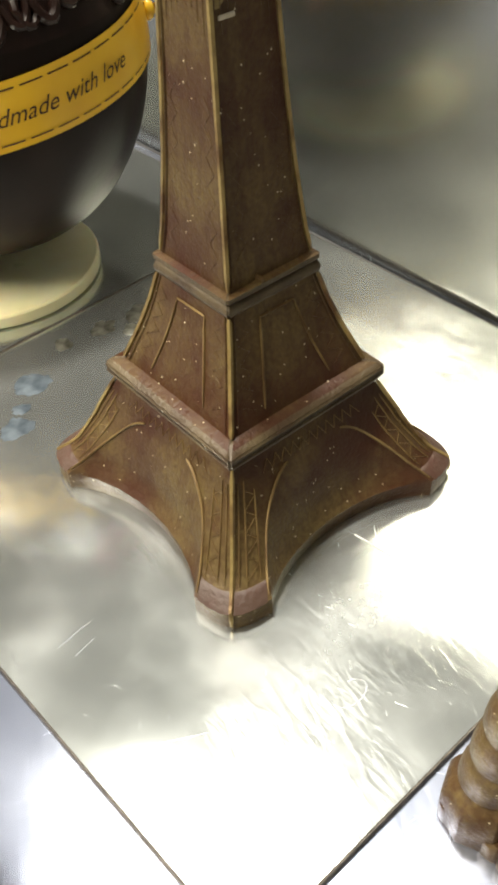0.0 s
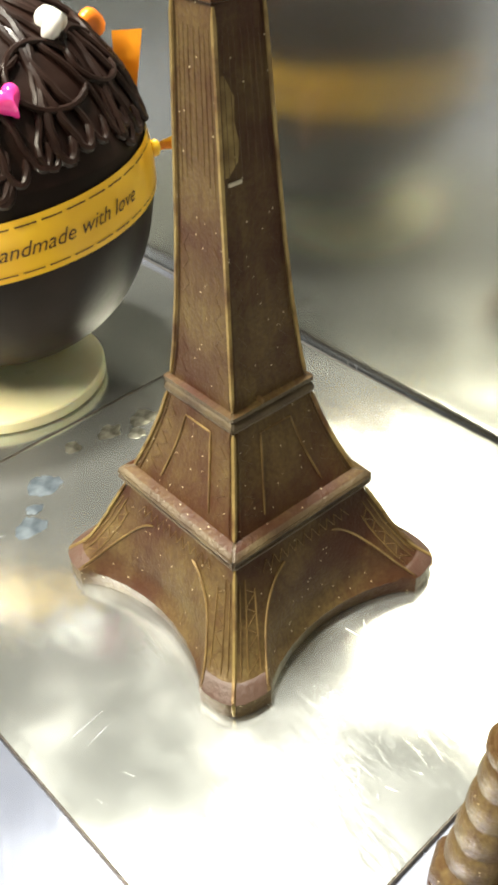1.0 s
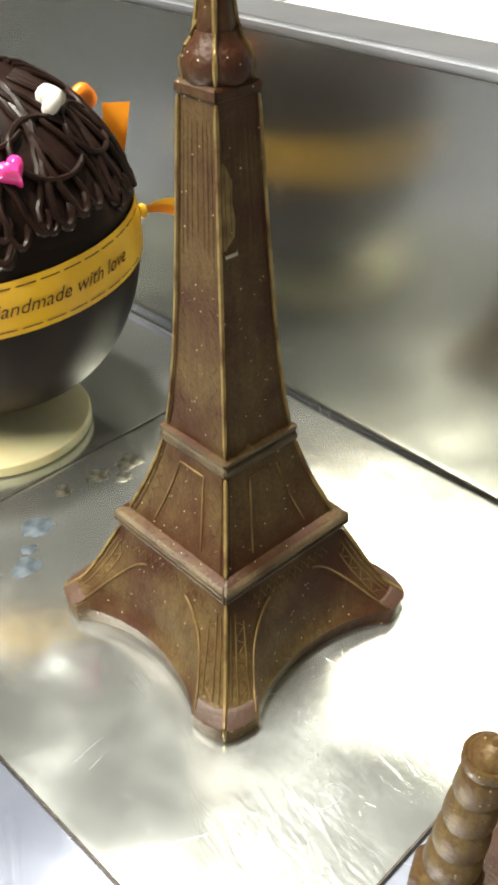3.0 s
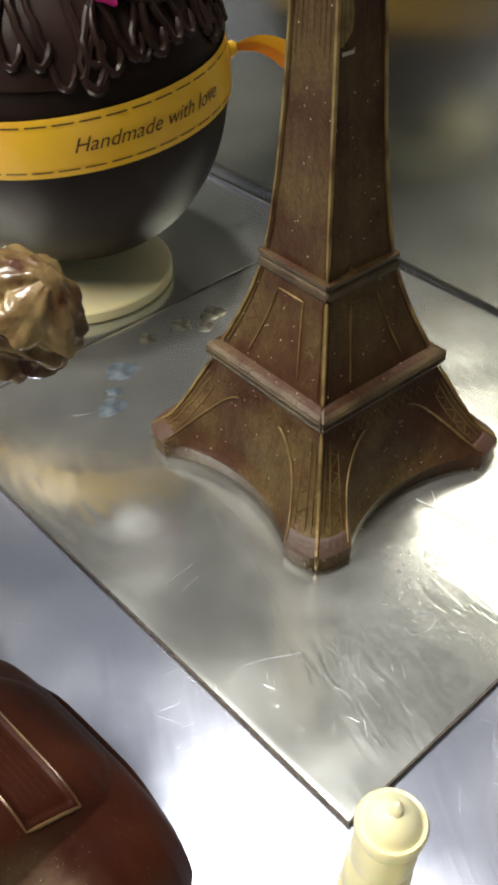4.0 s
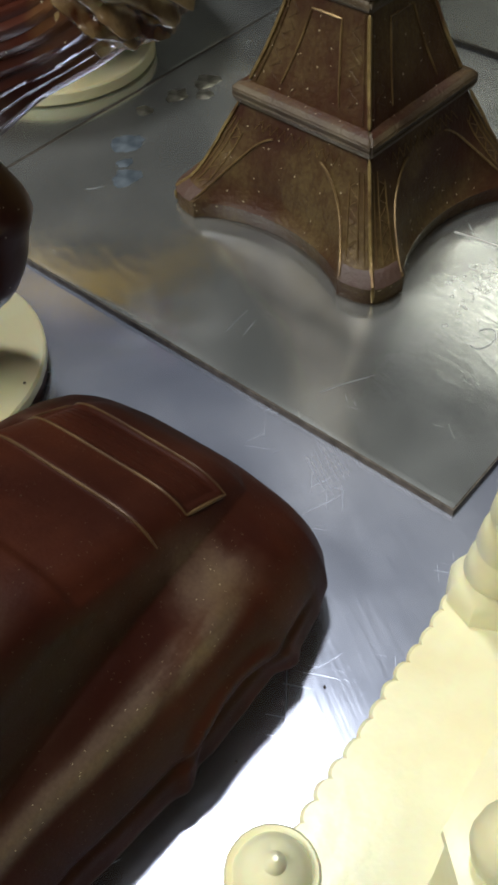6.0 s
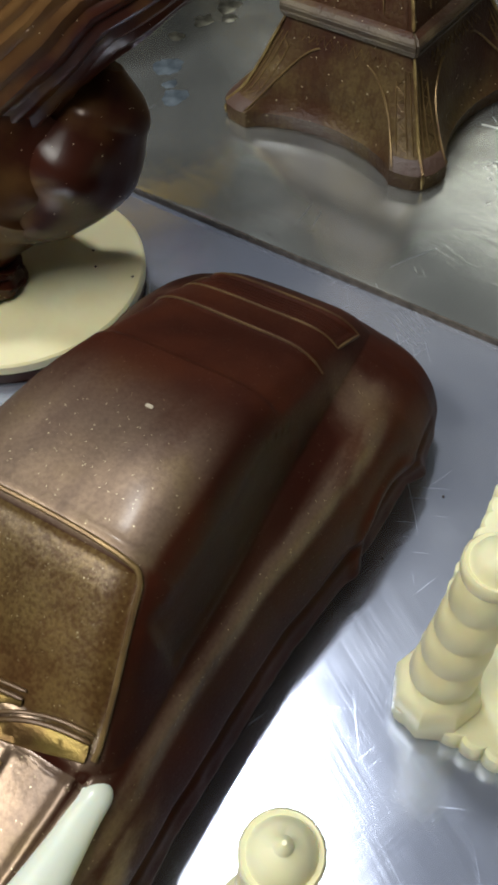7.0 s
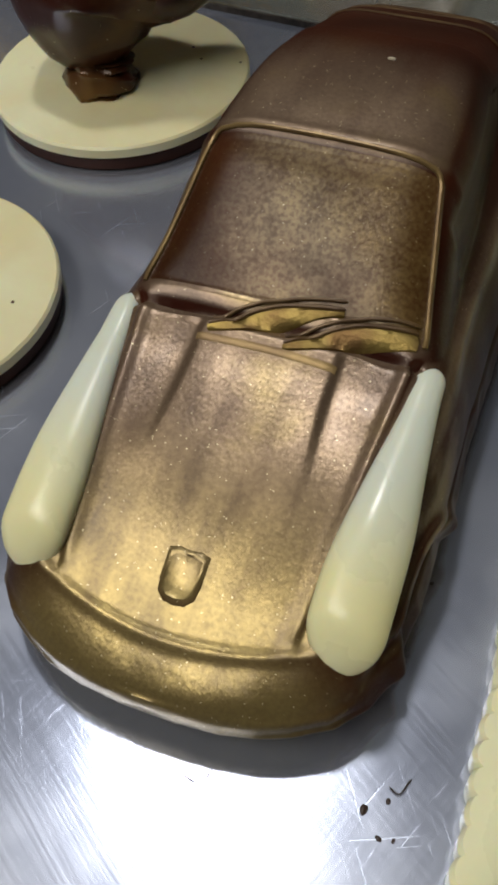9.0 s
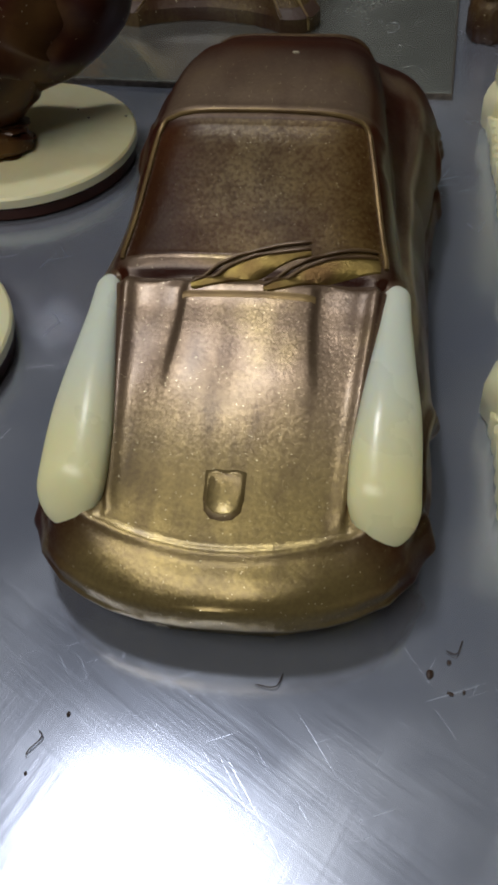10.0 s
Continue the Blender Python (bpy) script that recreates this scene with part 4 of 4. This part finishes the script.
part("foot", spine_mesh([(0, (0, 0, 0), 0.0128), (0.3, (0, 0, 0.003), 0.0135), (0.6, (0, 0.001, 0.006), 0.0115), (1, (0, 0.002, 0.010), 0.012)], 12, 36, 9, 0.06, 0.25, 1.0), M_CARAMEL, figure)
part("bulb", spine_mesh([(0, (0, 0.002, 0.007), 0.010), (0.12, (-0.002, 0.003, 0.013), 0.018), (0.35, (-0.006, 0.008, 0.030), 0.029), (0.6, (0.0, 0.014, 0.046), 0.031), (0.8, (0.010, 0.02, 0.06), 0.026), (1, (0.022, 0.028, 0.075), 0.016)], 44, 56, 5, 0.03, 0.16, 3.0), M_CARAMEL, figure)
part("lobe", spine_mesh([(0, (0.004, 0.010, 0.024), 0.010), (0.2, (0.016, 0.018, 0.036), 0.0185), (0.5, (0.030, 0.03, 0.053), 0.0215), (0.8, (0.036, 0.038, 0.068), 0.016), (1, (0.038, 0.042, 0.078), 0.004)], 30, 44, 4, 0.03, 0.12, 6.0), M_CARAMEL, figure, "rounded dark lobe with a gold patch")
part("horn", spine_mesh([(0, (-0.008, 0.012, 0.055), 0.018), (0.2, (0.006, 0.02, 0.074), 0.022), (0.5, (0.040, 0.036, 0.104), 0.018), (0.8, (0.069, 0.050, 0.120), 0.0125), (1, (0.086, 0.058, 0.132), 0.011)], 60, 90, 22, 0.10, 0.12, 9.0, 1.5), M_CARAMEL, figure, "ridged tapering horn")
part("knob", spine_mesh([(0, (0.078, 0.054, 0.125), 0.008), (0.2, (0.083, 0.056, 0.128), 0.0120), (0.55, (0.089, 0.059, 0.135), 0.0138), (0.85, (0.094, 0.062, 0.141), 0.0108), (1, (0.097, 0.064, 0.145), 0.003)], 60, 72, 9, 0.10, 0.30, 12.0, 2.0, 0.09), M_KNOB, figure, "crumpled glossy caramel-coloured tip")


# ---------- crumbs ----------
rnd = random.Random(11)
CR = [(0.148, -0.387, 0.0016), (0.152, -0.383, 0.001), (0.153, -0.391, 0.0011), (0.156, -0.39, 0.0008), (0.07, -0.415, 0.0009), (0.066, -0.43, 0.0008), (0.141, -0.33, 0.0008), (0.16, -0.318, 0.0009), (0.131, -0.2, 0.0007), (0.134, -0.17, 0.0007)]
for x, y, s in CR:
    bm = bmesh.new()
    s *= 0.5
    bmesh.ops.create_icosphere(bm, subdivisions=2, radius=s)
    for v in bm.verts:
        v.co *= 1 + 0.5 * noise.noise(v.co * 900 + Vector((x * 99, y * 99, 0)))
        v.co.z = v.co.z * 0.5 + s * 0.4
        v.co.x *= 1.5
    ob = link("crumb", bm, M_CRUMB)
    ob.matrix_world = pose(x, y, 0, 0, 0, rnd.uniform(0, 180))
    tagged(ob, "tiny dark chocolate crumb on the steel", "crumb", "crumbs")


# ---------- marks on the foil ----------
def smudge(x, y, r, seed, mat, label):
    n = 40
    rr = []
    for i in range(n):
        a = 2 * math.pi * i / n
        rr.append(r * (1 + 0.4 * noise.noise((math.cos(a) * 1.3 + seed, math.sin(a) * 1.3, seed)) + 0.25 * noise.noise((math.cos(a) * 4, math.sin(a) * 4 + seed, seed))))
    bm = loft([[(k * rr[i] * math.cos(6.283 * i / n), k * rr[i] * math.sin(6.283 * i / n), z) for i in range(n)] for k, z in ((1, 0), (0.98, 0.00005), (0.1, 0.00007))])
    ob = part("smudge", bm, mat, board, label)
    ob.matrix_parent_inverse = board.matrix_world.inverted()
    ob.matrix_basis = pose(x, y, 0.0030)


for i, (x, y, r) in enumerate(((-0.0955, -0.0366, 0.0070), (-0.0760, -0.0540, 0.0062), (-0.0850, -0.0470, 0.0035))):
    smudge(x, y, r, 3.1 * i + 1, M_SMUDGE, "dried bluish water mark")
# Dark spots along the board's left edge.
for i, (x, y, r) in enumerate(((-0.1070, 0.0240, 0.0065), (-0.1085, 0.0060, 0.0055), (-0.0990, 0.0150, 0.0040), (-0.1100, -0.0130, 0.0040))):
    smudge(x, y, r, 2.3 * i + 4, M_DARKSPOT, "dark spot on the foil")
FOIL_MARKS = [[(0.0905 + 0.0035 * math.sin(u), -0.0365 + 0.006 * math.cos(u)) for u in np.linspace(-1.2, 3.6, 16)],
              [(0.0655 + 0.0083 * u, -0.0936 + 0.0196 * u + 0.0008 * math.sin(5 * u)) for u in np.linspace(0, 1, 8)],
              [(0.0215 - 0.002 * u, -0.0930 + 0.0130 * u + 0.0004 * math.sin(7 * u)) for u in np.linspace(0, 1, 6)],
              [(0.0275 - 0.002 * u, -0.0905 + 0.0085 * u) for u in np.linspace(0, 1, 5)],
              [(-0.083 + 0.004 * u, -0.070 + 0.006 * u * u) for u in np.linspace(0, 1, 6)]]
for pts in FOIL_MARKS:
    ob = part("scratch", tube([(x, y, 0.0029) for x, y in pts], 0.00019, 6), M_RIM, board, "pale scratch in the foil")
    ob.matrix_parent_inverse = board.matrix_world.inverted()
for x, y, a, ln in ((0.0653, -0.4232, 1.9, 0.006), (0.1129, -0.3972, 0.7, 0.007), (0.1532, -0.3791, 0.5, 0.005)):
    pts = [(ln * (u - 0.5), 0.0016 * math.sin(4.5 * u + 20 * x), 0.0004 + 0.0004 * math.sin(3 * u)) for u in np.linspace(0, 1, 12)]
    ob = tagged(link("chocolate_shaving", tube(pts, 0.00015, 6), M_CRUMB), "thin curled dark chocolate shaving on the steel", "shaving", "shavings")
    ob.matrix_world = pose(x, y, 0, 0, 0, math.degrees(a))

streak = random.Random(4)
for k in range(7):
    x0, y0, ln = 0.150 + 0.0035 * k + streak.uniform(-0.001, 0.001), -0.436 - streak.uniform(0, 0.01), streak.uniform(0.006, 0.02)
    bm = loft([[(x0 + w * c, y0 - ln * u, 0.0002 + 0.0001 * (1 - abs(c))) for c in (-1, 0, 1)] for u, w in ((0, 0.0002), (0.3, 0.0012), (0.8, 0.0014), (1, 0.0003))], closed=False, cap=False)
    ob = part("smear", bm, M_RUST, tray, "dried brown smear")
    ob.matrix_parent_inverse = tray.matrix_world.inverted()
for k in range(6):                                              # hairline scratches in the steel
    x0, y0, a, ln = streak.uniform(-0.02, 0.19), streak.uniform(-0.47, -0.12), streak.uniform(0, 3.14), streak.uniform(0.004, 0.02)
    ob = part("scratch", tube([(x0 + ln * (u - 0.5) * math.cos(a), y0 + ln * (u - 0.5) * math.sin(a) + 0.001 * u * u, 0.0) for u in (0, 0.3, 0.6, 1)], 0.00005, 4), M_STEEL, tray)
    ob.matrix_parent_inverse = tray.matrix_world.inverted()
for x, y in ((-0.026, -0.158), (-0.019, -0.164), (-0.004, -0.160), (-0.005, -0.303), (0.002, -0.322)):
    bm = bmesh.new()
    bmesh.ops.create_icosphere(bm, subdivisions=1, radius=0.0006)
    for v in bm.verts:
        v.co.z = v.co.z * 0.4
    ob = tagged(link("crumb", bm, M_CRUMB), "tiny chocolate crumb on a white disc", "crumb", "crumbs")
    ob.matrix_world = pose(x, y, 0.0106)
